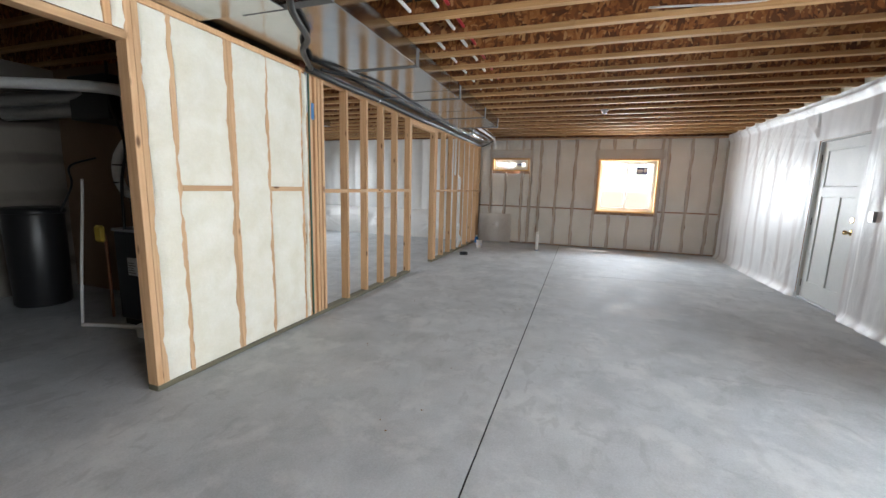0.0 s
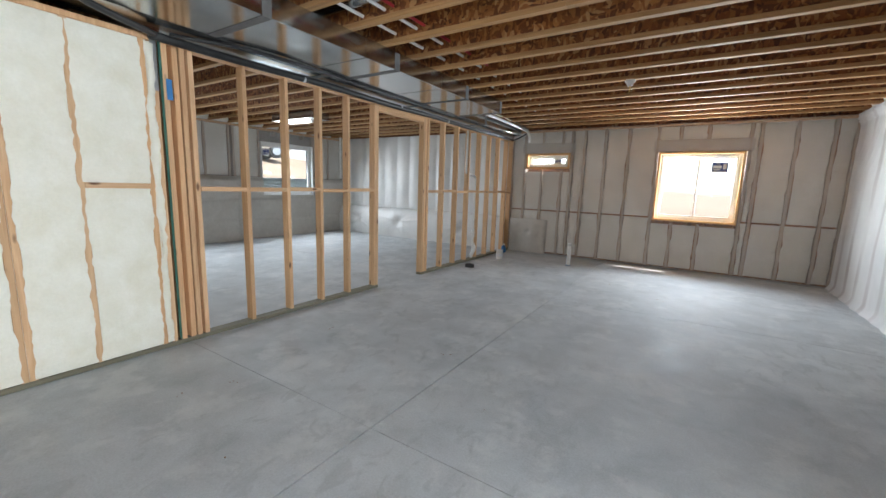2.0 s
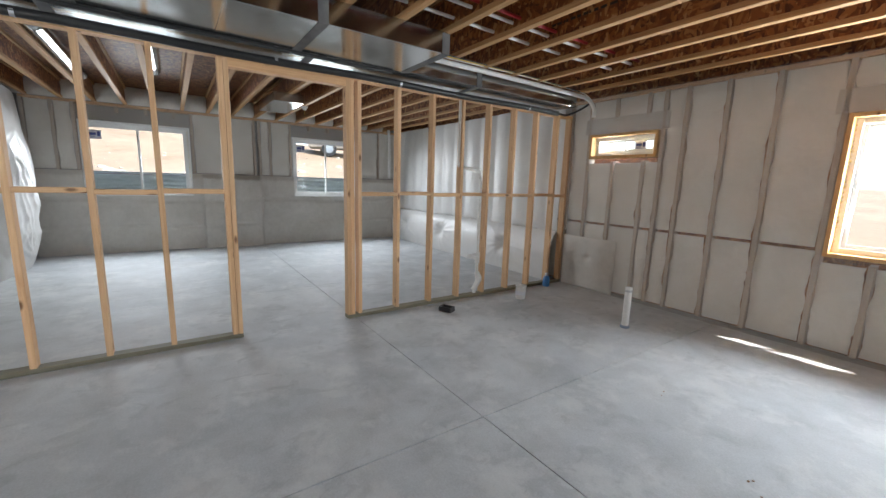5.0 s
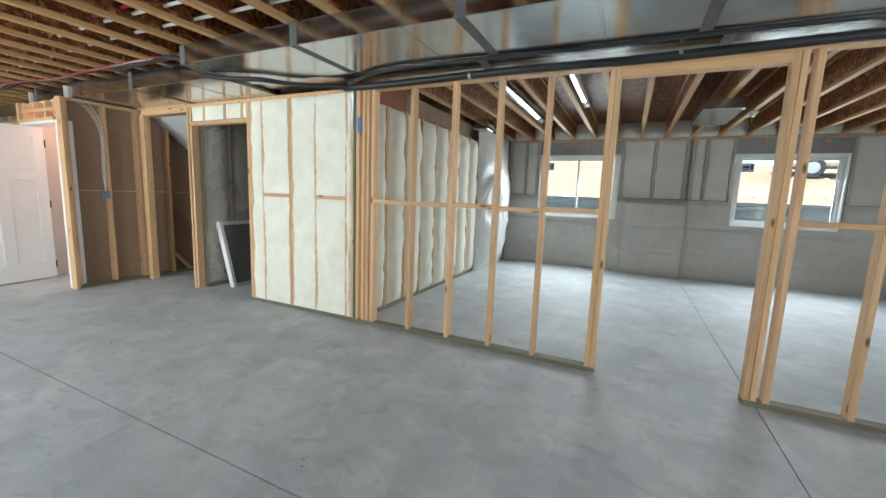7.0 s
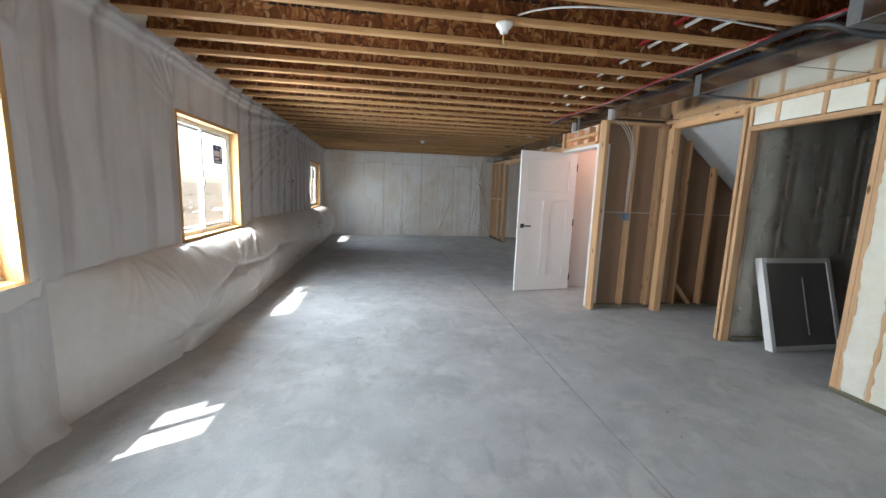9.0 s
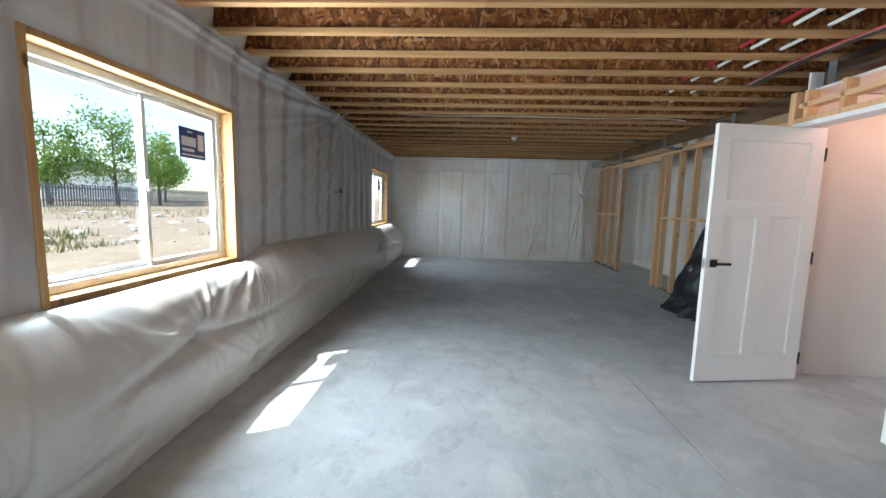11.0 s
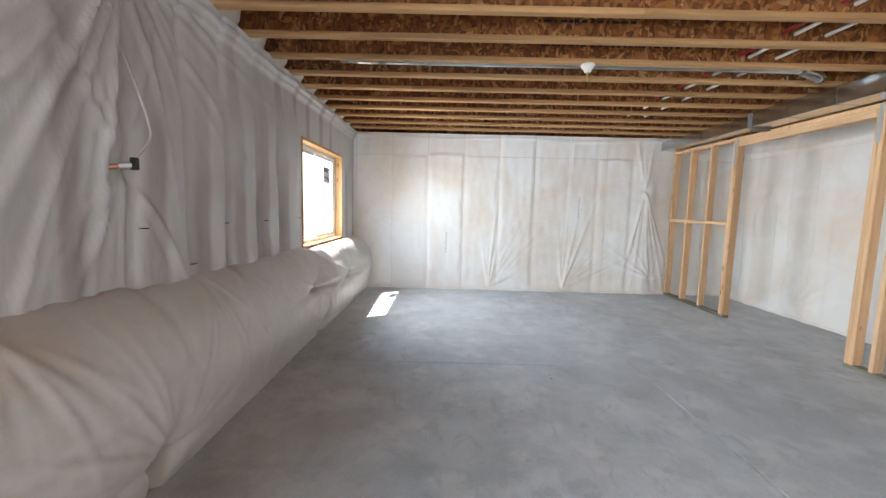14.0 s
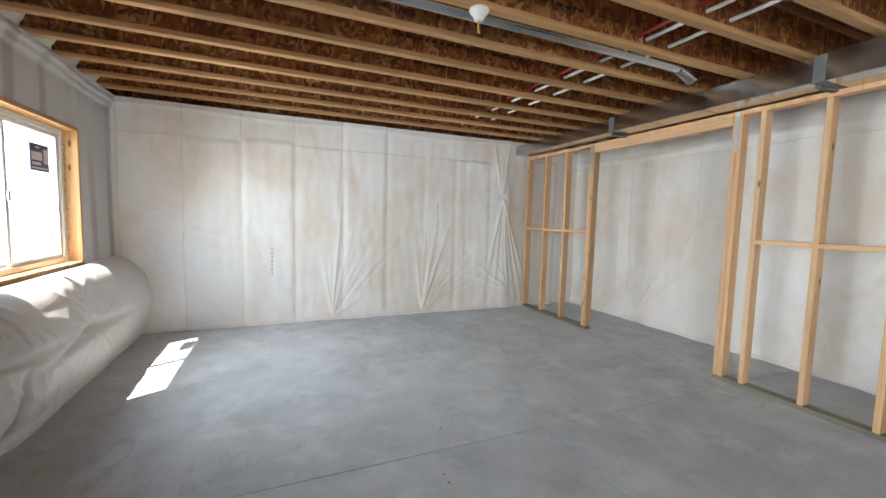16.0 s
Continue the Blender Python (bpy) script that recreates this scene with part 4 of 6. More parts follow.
def window(name, w, h, m, label, sticker=None, jamb=True, depth=0.09):
    """A vinyl slider: local x along the wall, y outwards, z up, from the opening's lower corner."""
    ob = thing(name, label, "window", kind="structure")
    ob.matrix_basis = m
    t = 0.028
    if jamb:
        for lo, hi in (((-0.006, -0.022, -0.006), (t, depth, h + 0.006)), ((w - t, -0.022, -0.006), (w + 0.006, depth, h + 0.006)), ((t, -0.022, h - t), (w - t, depth, h + 0.006)), ((t, -0.022, -0.006), (w - t, depth, t))):
            part("window_jamb", box_mesh(lo, hi, 0.002), PINE_JAMB, ob, "orange pine jamb board")
    else:
        bm = bmesh.new()
        ring(bm, 0, w, 0, h, t, 0, depth, 0.002)
        part("window_jamb", bm, VINYL, ob, "white jamb")
    f = 0.045
    bm = bmesh.new()
    ring(bm, t, w - t, t, h - t, f, depth - 0.012, depth + 0.07)
    part("window_frame", bm, VINYL, ob)
    mid = w / 2
    for x0, x1, y in ((t + f, mid + 0.018, depth + 0.03), (mid - 0.018, w - t - f, depth + 0.004)):
        bm = bmesh.new()
        ring(bm, x0, x1, t + f, h - t - f, 0.032, y, y + 0.024)
        sash = part("sash", bm, VINYL, ob)
        pane = part("pane", box_mesh((x0 + 0.034, y + 0.010, t + f + 0.034), (x1 - 0.034, y + 0.014, h - t - f - 0.034)), CLEAR, sash)
        pane.visible_shadow = False
    part("latch", box_mesh((mid - 0.012, depth - 0.012, h * 0.45), (mid + 0.012, depth + 0.004, h * 0.45 + 0.07), 0.004), VINYL, ob)
    if sticker:
        sx, sz, sw, sh, mat = sticker
        lab = part("label", box_mesh((sx, depth + 0.012, sz), (sx + sw, depth + 0.0136, sz + sh)), mat, ob, "manufacturer's paper label")
        ink = LABEL_WHITE if mat is LABEL_BLUE else LABEL_BLUE
        for k, (a, b, c, d) in enumerate(((0.08, 0.62, 0.40, 0.70), (0.10, 0.55, 0.22, 0.32), (0.08, 0.92, 0.08, 0.14), (0.70, 0.92, 0.30, 0.85), (0.3, 0.5, 0.84, 0.9))):
            part("print", box_mesh((sx + a * sw, depth + 0.0105, sz + c * sh), (sx + b * sw, depth + 0.0119, sz + d * sh)), ink, lab)
    bm = bmesh.new()
    rnd = random.Random(len(name) + int(w * 100))
    for k in range(26):
        zz = t + 0.01 + (h - 2 * t - 0.02) * k / 26
        for xx in (t + 0.004, w - t - 0.004):
            s = 0.006 + 0.012 * rnd.random()
            bmesh.ops.create_icosphere(bm, subdivisions=1, radius=s, matrix=pose(xx, depth - 0.014, zz))
    part("foam_bead", bm, FOAM, ob, "yellowish expanding foam bead", smooth=True)
    return ob


for i, (a, b) in enumerate(WIN_E):
    window("window_%d" % (i + 1), b - a, WIN_HI - WIN_LO, pose(EAST + 0.004, b, WIN_LO, 0, 0, -90), "white vinyl sliding window with blue label, pine jambs", ((b - a) * 0.70, 0.78, 0.27, 0.21, LABEL_BLUE))
window("window_4", WIN_A[1] - WIN_A[0], WIN_HI - WIN_LO, pose(WIN_A[0], NORTH + 0.004, WIN_LO), "white vinyl sliding window with paper label, pine jambs", (0.80, 0.86, 0.22, 0.16, LABEL_BLUE))
window("window_5", WIN_B[1] - WIN_B[0], B_HI - B_LO, pose(WIN_B[0], NORTH + 0.004, B_LO), "small high vinyl slider with pine jambs", (0.56, 0.10, 0.14, 0.10, LABEL_WHITE))
for i, (a, b) in enumerate(WIN_W):
    window("window_%d" % (i + 6), b - a, W_HI - W_LO, pose(WEST - 0.004, a, W_LO, 0, 0, 90), "white vinyl slider above a metal window well", (0.10, 0.95, 0.18, 0.15, LABEL_WHITE), jamb=False)


# ---- inner stud walls ----
TOP = 2.36


def stud_wall_y(name, x, label, studs, y0, y1, top=TOP, plates=(), rails=(), blocks=()):
    """An open 2x4 wall along y: x is the room face of its studs."""
    bm = box_mesh((x - 0.089, y0, top - 0.038), (x, y1, top), 0.003)
    w = tagged(new(name, mesh_of(name, bm, PINE)), label, "wall", kind="structure")
    c = x - 0.0445
    for a, b in plates:
        stick("bottom_plate", w, (c, a, 0.019), b - a, "y", mat=GREEN_PLATE)
    for s in studs:
        stick("stud", w, (c, s, 0.038), top - 0.076, "z")
    for a, b, z in rails:
        stick("rail", w, (x - 0.019, a, z), b - a, "y")
    return w


wall_bath = stud_wall_y("wall_bath", STUDS, "open pine stud wall with a doorway", [3.44, 3.87, 4.29, 4.70, 5.10, 5.545, 5.585, 6.585, 6.625, 6.70, 7.13, 7.55, 7.95, 8.35, 8.76, 9.16, 9.56, 9.82], 3.10, 9.84, plates=[(3.42, 5.605), (6.565, 9.84)], rails=[])
for a, b in zip([3.44, 3.87, 4.29, 4.70, 5.10, 6.70, 7.13, 7.55, 7.95, 8.35, 8.76, 9.16, 9.56], [3.87, 4.29, 4.70, 5.10, 5.545, 7.13, 7.55, 7.95, 8.35, 8.76, 9.16, 9.56, 9.82]):
    stick("block", wall_bath, (STUDS - 0.0445, a + 0.019, 1.27 + 0.006 * math.sin(9 * a)), b - a - 0.038, "y")
stick("header", wall_bath, (STUDS - 0.0445, 5.60, 2.29), 0.97, "y", deep=0.089, wide=0.07)

# insulated wall of the mechanical room, facing the big room
wall_mech = stud_wall_y("wall_mech", STUDS, "pine stud wall stuffed with cream glass-wool batts", [1.70, 1.74, 1.93, 2.335, 2.375, 2.71, 3.12, 3.19, 3.26, 3.33, 3.38], 0.58, 3.10, plates=[(1.68, 3.42)])
for a, b, z in ((1.765, 1.905, 0), (1.955, 2.31, 0), (2.40, 2.685, 0), (2.735, 3.095, 0), (3.145, 3.172, 0)):
    lo_top = [(0.045, 1.265), (1.305, 2.31)] if a in (1.955, 2.735) else [(0.045, 2.31)]
    for z0, z1 in lo_top:
        batt(wall_mech, pose(STUDS + 0.003, a - 0.011, z0, 0, 0, 90), b - a + 0.022, z1 - z0, 0.016, a * 7 + z0, BATT, 0.028, 0.022)
part("batt_backing", box_mesh((STUDS - 0.08, 1.72, 0.04), (STUDS - 0.007, 3.15, 2.32)), BATT, wall_mech)
for a, b in ((1.95, 2.315), (2.73, 3.10)):
    stick("block", wall_mech, (STUDS - 0.0445, a, 1.285), b - a, "y")
stick("header", wall_mech, (STUDS - 0.0445, 0.64, 2.12), 1.06, "y", wide=0.045)
for y in (0.60, 0.66):
    stick("stud", wall_mech, (STUDS - 0.0445, y, 0.0), 2.32, "z")
for y in (0.92, 1.30, 1.60):
    stick("cripple", wall_mech, (STUDS - 0.0445, y, 2.143), 0.18, "z")
for a, b in ((0.69, 0.90), (0.94, 1.28), (1.32, 1.58), (1.62, 1.68)):
    batt(wall_mech, pose(STUDS - 0.008, a, 2.15, 0, 0, 90), b - a, 0.17, 0.02, a * 3, BATT)
part("sealant_line", box_mesh((STUDS - 0.004, 3.222, 0.05), (STUDS + 0.004, 3.238, 2.33)), GREEN, wall_mech, "green sealant line down the post")
part("strap", box_mesh((STUDS + 0.001, 3.17, 1.98), (STUDS + 0.004, 3.21, 2.33)), GALV_DULL, wall_mech, "perforated steel strap")
part("tape", box_mesh((STUDS + 0.001, 3.26, 1.93), (STUDS + 0.003, 3.30, 2.08)), BLUE_TAPE, wall_mech, "torn blue tape")

# wall between bedroom and mechanical room, facing north
wall_bed = tagged(new("wall_bed", mesh_of("wall_bed", box_mesh((-7.3, 3.12, 0.0), (-2.2, 3.16, 2.56)), KRAFT)), "stud wall with fluffy white batts", "wall", kind="structure")
x = -2.22
i = 0
while x > -5.4:
    stick("stud", wall_bed, (x, 3.21, 0.038), 2.28, "zx", deep=0.089)
    batt(wall_bed, pose(x - 0.022, 3.235, 0.04, 0, 0, 180), 0.36, 2.26, 0.06, 5.1 * i, BATT, 0.06, 0.03)
    x -= 0.406
    i += 1
stick("bottom_plate", wall_bed, (-5.5, 3.21, 0.019), 3.3, "xr", mat=GREEN_PLATE)
part("beam", box_mesh((-3.0, 3.18, 2.30), (-2.13, 3.262, 2.55), 0.003), REDBOARD, wall_bed, "red-stained laminated beam")
WRAP_FANS = [(0.35, 1.75, fan(51, 10, -2.4, -0.7, 0.6, 0.05)), (0.75, 1.95, fan(52, 8, -3.0, -0.9, 0.4, 0.04)), (0.9, 0.15, fan(53, 9, 0.3, 2.8, 0.5, 0.045)), (0.2, 0.1, fan(54, 8, 0.3, 2.6, 0.4, 0.04))]


def bed_film(u, z):
    """Slack film hanging over the batts, bellied out at half height."""
    w = 1.9 * u
    y = 3.27 + 0.27 * max(0.0, math.sin(math.pi * min(1, u * 1.08))) ** 0.6 * (0.45 + 0.55 * math.sin(math.pi * min(1.0, z / 2.35)) ** 0.8)
    y += 0.05 * rough(w, z, 2.0, 1.8) + 0.02 * rough(w, z, 6.0, 5.0)
    y += sum(gather(w, z, pu, pz, folds) for pu, pz, folds in WRAP_FANS)
    return Vector((-5.40 - w, y, z))


bed_wrap = sheet(bed_film, steps(0, 1, 0.012), steps(0, 2.5, 0.022))
part("plastic_film", bed_wrap, FILM_THICK, wall_bed, "white plastic film bulging over batts", smooth=True)

# closet wall along the south end
wall_closet = stud_wall_y("wall_closet", STUDS + 0.06, "open pine stud wall with wide closet openings", [-8.26, -7.83, -7.39, -6.94, -6.90, -5.27, -5.23, -5.06, -4.65, -4.24, -3.83, -3.45, -3.41, -2.2], SOUTH + 0.03, -1.62, top=2.334, plates=[(SOUTH + 0.04, -6.88), (-5.29, -3.39)])
for a, b in ((-8.26, -7.83), (-7.83, -7.39), (-7.39, -6.94), (-5.06, -4.65), (-4.65, -4.24), (-4.24, -3.83), (-3.83, -3.45)):
    stick("block", wall_closet, (STUDS + 0.0155, a + 0.019, 1.24), b - a - 0.038, "y")
for a, b in ((-6.88, -5.29), (-3.39, -2.22)):
    stick("header", wall_closet, (STUDS + 0.0155, a, 2.259), b - a, "y", wide=0.074)
for y in (-6.92, -5.25):
    part("strap", box_mesh((STUDS + 0.061, y - 0.018, 2.0), (STUDS + 0.064, y + 0.018, 2.325)), GALV_DULL, wall_closet, "perforated steel strap")
CLOSET_FANS = [(-7.0, 0.12, fan(41, 9, 0.3, 2.8, 0.4, 0.03)), (-6.2, 1.45, fan(42, 9, -3.0, 3.0, 0.3, 0.022)), (-5.6, 1.9, fan(43, 7, -2.6, -0.5, 0.4, 0.025)), (-4.6, 0.9, fan(44, 9, -3.0, 3.0, 0.3, 0.022)), (-7.6, 1.7, fan(45, 7, -2.6, -0.5, 0.4, 0.025))]


def closet_film(y, z):
    d = 0.025 + 0.028 * rough(y, z * 0.7, 3.0, 1.3) + 0.012 * rough(y * 3, z, 8.0, 2) + 0.02 * abs(math.sin(math.pi * y / 0.6)) ** 0.5
    d += 0.04 * math.exp(-(z / 0.08) ** 2) * (1 + 0.8 * rough(y, 0.0, 2.0, 5.0))
    for py, pz, folds in CLOSET_FANS:
        d += gather(y, z, py, pz, folds)
        d -= 0.03 * math.exp(-(math.hypot(y - py, z - pz) / 0.08) ** 2)
    d += 0.02 * math.exp(-((z - 2.28 - 0.03 * math.sin(2 * y)) / 0.03) ** 2)
    return Vector((-3.06 + max(0.0, d), y, z))


closet_back = sheet(closet_film, steps(SOUTH, -1.62, 0.022), steps(0, 2.57, 0.022))
wall_closet_back = tagged(new("wall_closet_back", mesh_of("wall_closet_back", box_mesh((-3.25, SOUTH, 0), (-3.08, -1.6, 2.57)), WALL_CONC)), "foundation wall under pale stained film", "wall", kind="structure")
part("plastic_film", closet_back, FILM_CLOSET, wall_closet_back, "pale stained insulation film", smooth=True)

# ---- stair block ----
wall_stair = tagged(new("wall_stair", mesh_of("wall_stair", box_mesh((-3.9, -0.60, 0.0), (-1.36, -0.585, 2.34)), KRAFT)), "stud wall showing brown gypsum backing paper", "wall", kind="structure")
for x in (-1.27, -1.31, -1.70, -2.06, -2.10, -2.46, -2.86, -3.26):
    stick("stud", wall_stair, (x, -0.535, 0.038), 2.29, "zx")
stick("bottom_plate", wall_stair, (-3.6, -0.535, 0.019), 2.35, "xr", mat=GREEN_PLATE)
stick("top_plate", wall_stair, (-3.6, -0.535, 2.33), 2.35, "xr")
stick("stud", wall_stair, (-1.255, -0.47, 0.0), 2.33, "z", wide=0.12, deep=0.04)
stick("stud", wall_stair, (STUDS - 0.03, -0.38, 0.0), 2.28, "z", wide=0.10, deep=0.089)
stick("header", wall_stair, (STUDS - 0.0445, -0.40, 2.30), 1.02, "y", wide=0.07)
part("top_plate", box_mesh((-2.169, -0.585, 2.336), (-2.08, 0.578, 2.373), 0.003), PINE, wall_stair)
part("brace_line", box_mesh((-3.4, -0.584, 1.235), (-1.36, -0.582, 1.243)), PRIMED, wall_stair, "pale gypsum joint line")
stick("brace", wall_stair, (-2.45, -0.48, 0.05), 0.36, "x", wide=0.03, deep=0.05).matrix_basis = pose(-2.72, -0.515, 0.03, 0, 40, 0)
soffit = box_mesh((0, -0.57, -0.012), (2.1, 0.57, 0.0), 0.002)
tagged(new("stair_soffit", mesh_of("stair_soffit", soffit, PRIMED)), "primed sloping underside of the stair", "wall", kind="structure").matrix_basis = pose(-2.24, 0.02, 2.345, 0, 39, 180)

# finished lobby beyond the stair door
lobby = tagged(new("wall_lobby", mesh_of("wall_lobby", box_mesh((-2.42, -1.62, 0), (-2.4, -0.60, 2.5)), GYPSUM)), "finished stair lobby with warm painted walls", "wall", kind="structure")
part("side_wall", box_mesh((-2.4, -1.64, 0), (-1.39, -1.62, 2.5)), GYPSUM, lobby)
part("side_wall", box_mesh((-2.4, -0.618, 0), (-1.36, -0.603, 2.5)), GYPSUM, lobby)
part("lid", box_mesh((-2.4, -1.62, 2.34), (-1.39, -0.62, 2.36)), GYPSUM, lobby)
part("baseboard", box_mesh((-2.4, -1.60, 0), (-2.386, -0.62, 0.14), 0.003), WHITE_PAINT, lobby)
part("baseboard", box_mesh((-2.386, -0.632, 0), (-1.40, -0.618, 0.14), 0.003), WHITE_PAINT, lobby)
# added lamp with no fixture, gives the lobby its warm pinkish light
lamp = new("lobby_fill_lamp", bpy.data.lights.new("lobby_fill_lamp", "POINT"))
lamp.data.energy, lamp.data.color, lamp.data.shadow_soft_size = 2.2, (1.0, 0.54, 0.38), 0.08
lamp.location = (-1.95, -1.05, 2.18)
bm = bmesh.new()
for lo, hi in (((-1.39, -1.62, 0), (-1.25, -1.56, 2.33)), ((-1.39, -0.66, 2.08), (-1.25, -1.56, 2.12))):
    add_box(bm, (lo[0], min(lo[1], hi[1]), lo[2]), (hi[0], max(lo[1], hi[1]), hi[2]), 0.003)
door_frame = tagged(new("wall_stair_door", mesh_of("wall_stair_door", bm, PINE)), "framed doorway at the foot of the stair", "wall", kind="structure")
for y in (-1.5, -1.2, -0.9, -0.68):
    stick("cripple", door_frame, (-1.32, y, 2.12), 0.21, "z")
stick("block", door_frame, (-1.32, -1.56, 2.22), 0.9, "y")
bm = bmesh.new()
add_box(bm, (-1.40, -1.56, 0), (-1.245, -1.525, 2.08), 0.003)
add_box(bm, (-1.40, -0.60, 0), (-1.245, -0.565, 2.08), 0.003)
add_box(bm, (-1.40, -1.525, 2.045), (-1.245, -0.60, 2.08), 0.003)
part("door_jamb", bm, WHITE_PAINT, door_frame, "white door jamb")
bm = box_mesh((-2.05, -1.74, 0), (-1.40, -1.66, 2.34))
tagged(new("wall_stair_south", mesh_of("wall_stair_south", bm, KRAFT)), "rear of the stair lobby in brown paper", "wall", kind="structure")


def panel_door(name, w, h, mat, label, m, knob, knob_mat, hinge_mat, hinge_side=0.0, hinge_face=1):
    """A three-panel door: local x from the hinge to the free edge, y through it, z up. One panel above, two tall ones below."""
    ob = thing(name, label, "door", kind="structure")
    ob.matrix_basis = m
    t, s = 0.035, 0.115
    mid0, mid1 = h * 0.66, h * 0.66 + 0.12
    bm = bmesh.new()
    for lo, hi in (((0, 0), (s, h)), ((w - s, 0), (w, h)), ((s, 0), (w - s, 0.22)), ((s, h - s), (w - s, h)), ((s, mid0), (w - s, mid1)), ((w / 2 - s / 2, 0.22), (w / 2 + s / 2, mid0))):
        add_box(bm, (lo[0], -t / 2, lo[1]), (hi[0], t / 2, hi[1]))
    body = part("leaf", bm, mat, ob)
    for x0, x1, z0, z1 in ((s, w - s, mid1, h - s), (s, w / 2 - s / 2, 0.22, mid0), (w / 2 + s / 2, w - s, 0.22, mid0)):
        bm = bmesh.new()
        add_box(bm, (x0 - 0.002, -t / 2 + 0.011, z0 - 0.002), (x1 + 0.002, t / 2 - 0.011, z1 + 0.002))
        part("panel", bm, mat, ob)
        bm = bmesh.new()
        for sgn in (-1, 1):
            y0, y1 = sorted((sgn * (t / 2 - 0.011), sgn * (t / 2 - 0.002)))
            ring(bm, x0, x1, z0, z1, 0.010, y0, y1, 0.003)
        part("moulding", bm, mat, ob)
    for z in (0.18, h * 0.5, h - 0.2):
        part("hinge", tube(bmesh.new(), [(-0.006, hinge_face * 0.018, z - 0.05), (-0.006, hinge_face * 0.018, z + 0.05)], 0.008, 10), hinge_mat, ob)
    knob(ob, w - 0.065, knob_mat)
    return ob


def lever(ob, x, mat):
    for s in (-1, 1):
        h = part("door_handle", box_mesh((x - 0.03, min(s * 0.0175, s * 0.025), 0.93), (x + 0.03, max(s * 0.0175, s * 0.025), 0.99), 0.003), mat, ob, "square black lever handle")
        part("spindle", tube(bmesh.new(), [(x, s * 0.02, 0.96), (x, s * 0.065, 0.96)], 0.009, 10), mat, h)
        part("lever", box_mesh((x - 0.115, min(s * 0.055, s * 0.068), 0.95), (x + 0.012, max(s * 0.055, s * 0.068), 0.97), 0.003), mat, h)
    part("latch_plate", box_mesh((x + 0.0645, -0.012, 0.92), (x + 0.0665, 0.012, 1.0)), GALV_DULL, ob)


def brass_set(ob, x, mat):
    h = part("door_handle", tube(bmesh.new(), [(x, -0.018, 0.93), (x, -0.026, 0.93)], 0.033, 18), mat, ob, "bright brass knob")
    part("knob", lathe([(0.010, 0.0), (0.010, 0.03), (0.022, 0.036), (0.027, 0.05), (0.022, 0.064), (0.008, 0.068)], 18), mat, h, smooth=True).matrix_basis = pose(x, -0.025, 0.93, 90, 0, 0)
    part("deadbolt", tube(bmesh.new(), [(x, -0.018, 1.07), (x, -0.034, 1.07)], 0.03, 18), mat, ob, "round brass deadbolt")


panel_door("door_1", 0.91, 2.02, WHITE_PAINT, "white three-panel interior door standing open", pose(-1.43, -1.475, 0.015, 0, 0, 9), lever, BLACK_METAL, BLACK_METAL)
panel_door("door_2", DOOR_E[1] - DOOR_E[0] - 0.06, 2.0, GREY_PAINT, "closed grey three-panel exterior door with brass hardware", pose(EAST + 0.05, DOOR_E[1] - 0.03, 0.03, 0, 0, -90), brass_set, BRASS, BLACK_METAL, hinge_face=-1)
bm = bmesh.new()
y0, y1 = DOOR_E
add_box(bm, (EAST, y0, 0), (EAST + 0.14, y0 + 0.028, 2.045), 0.003)
add_box(bm, (EAST, y1 - 0.028, 0), (EAST + 0.14, y1, 2.045), 0.003)
add_box(bm, (EAST, y0 + 0.028, 2.033), (EAST + 0.14, y1 - 0.028, 2.048), 0.003)
part("door_jamb", bm, GREY_PAINT, wall_east, "grey exterior door jamb")
part("door_sill", box_mesh((EAST, y0 + 0.03, 0.0), (EAST + 0.16, y1 - 0.03, 0.028), 0.003), GALV_DULL, wall_east, "metal door sill")
sw = thing("switch_box", "grey electrical box for a light switch", "switch", (EAST - 0.03, 5.26, 1.16))
part("box", box_mesh((-0.02, -0.035, -0.055), (0.03, 0.035, 0.055), 0.003), GALV_DULL, sw)

# ---- mechanical room ----
mech_south = tagged(new("wall_mech_south", mesh_of("wall_mech_south", box_mesh((-5.5, 0.50, 0), (-2.18, 0.56, 2.56)), KRAFT)), "mechanical room wall with batts behind film", "wall", kind="structure")
x = -2.24
i = 0
while x > -5.2:
    stick("stud", mech_south, (x, 0.60, 0.0), 2.5, "zx", mat=STUD_GREY)
    batt(mech_south, pose(x - 0.022, 0.615, 0.02, 0, 0, 180), 0.36, 2.45, 0.03, 2.3 * i, BATT_GREY)
    x -= 0.406
    i += 1
part("plastic_film", sheet(lambda x, z: Vector((x, 0.655 + 0.012 * rough(x, z, 1.0, 2.5), z)), steps(-5.4, -2.2, 0.06), steps(0, 2.5, 0.06)), FILM_MECH, mech_south, smooth=True)
part("bottom_plate", box_mesh((-5.4, 0.66, 0), (-2.2, 0.70, 0.04), 0.003), GREEN_PLATE, mech_south)
mech_west = tagged(new("wall_mech_west", mesh_of("wall_mech_west", box_mesh((-5.75, 0.5, 0), (-5.6, 3.15, 2.56)), WALL_CONC)), "stained foundation wall, film colour darkened for the dim room", "wall", kind="structure")
# dimness of the room is put into this film's colour
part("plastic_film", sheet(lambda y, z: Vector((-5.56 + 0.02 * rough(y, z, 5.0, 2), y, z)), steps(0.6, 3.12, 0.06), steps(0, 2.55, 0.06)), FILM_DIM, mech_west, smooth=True)

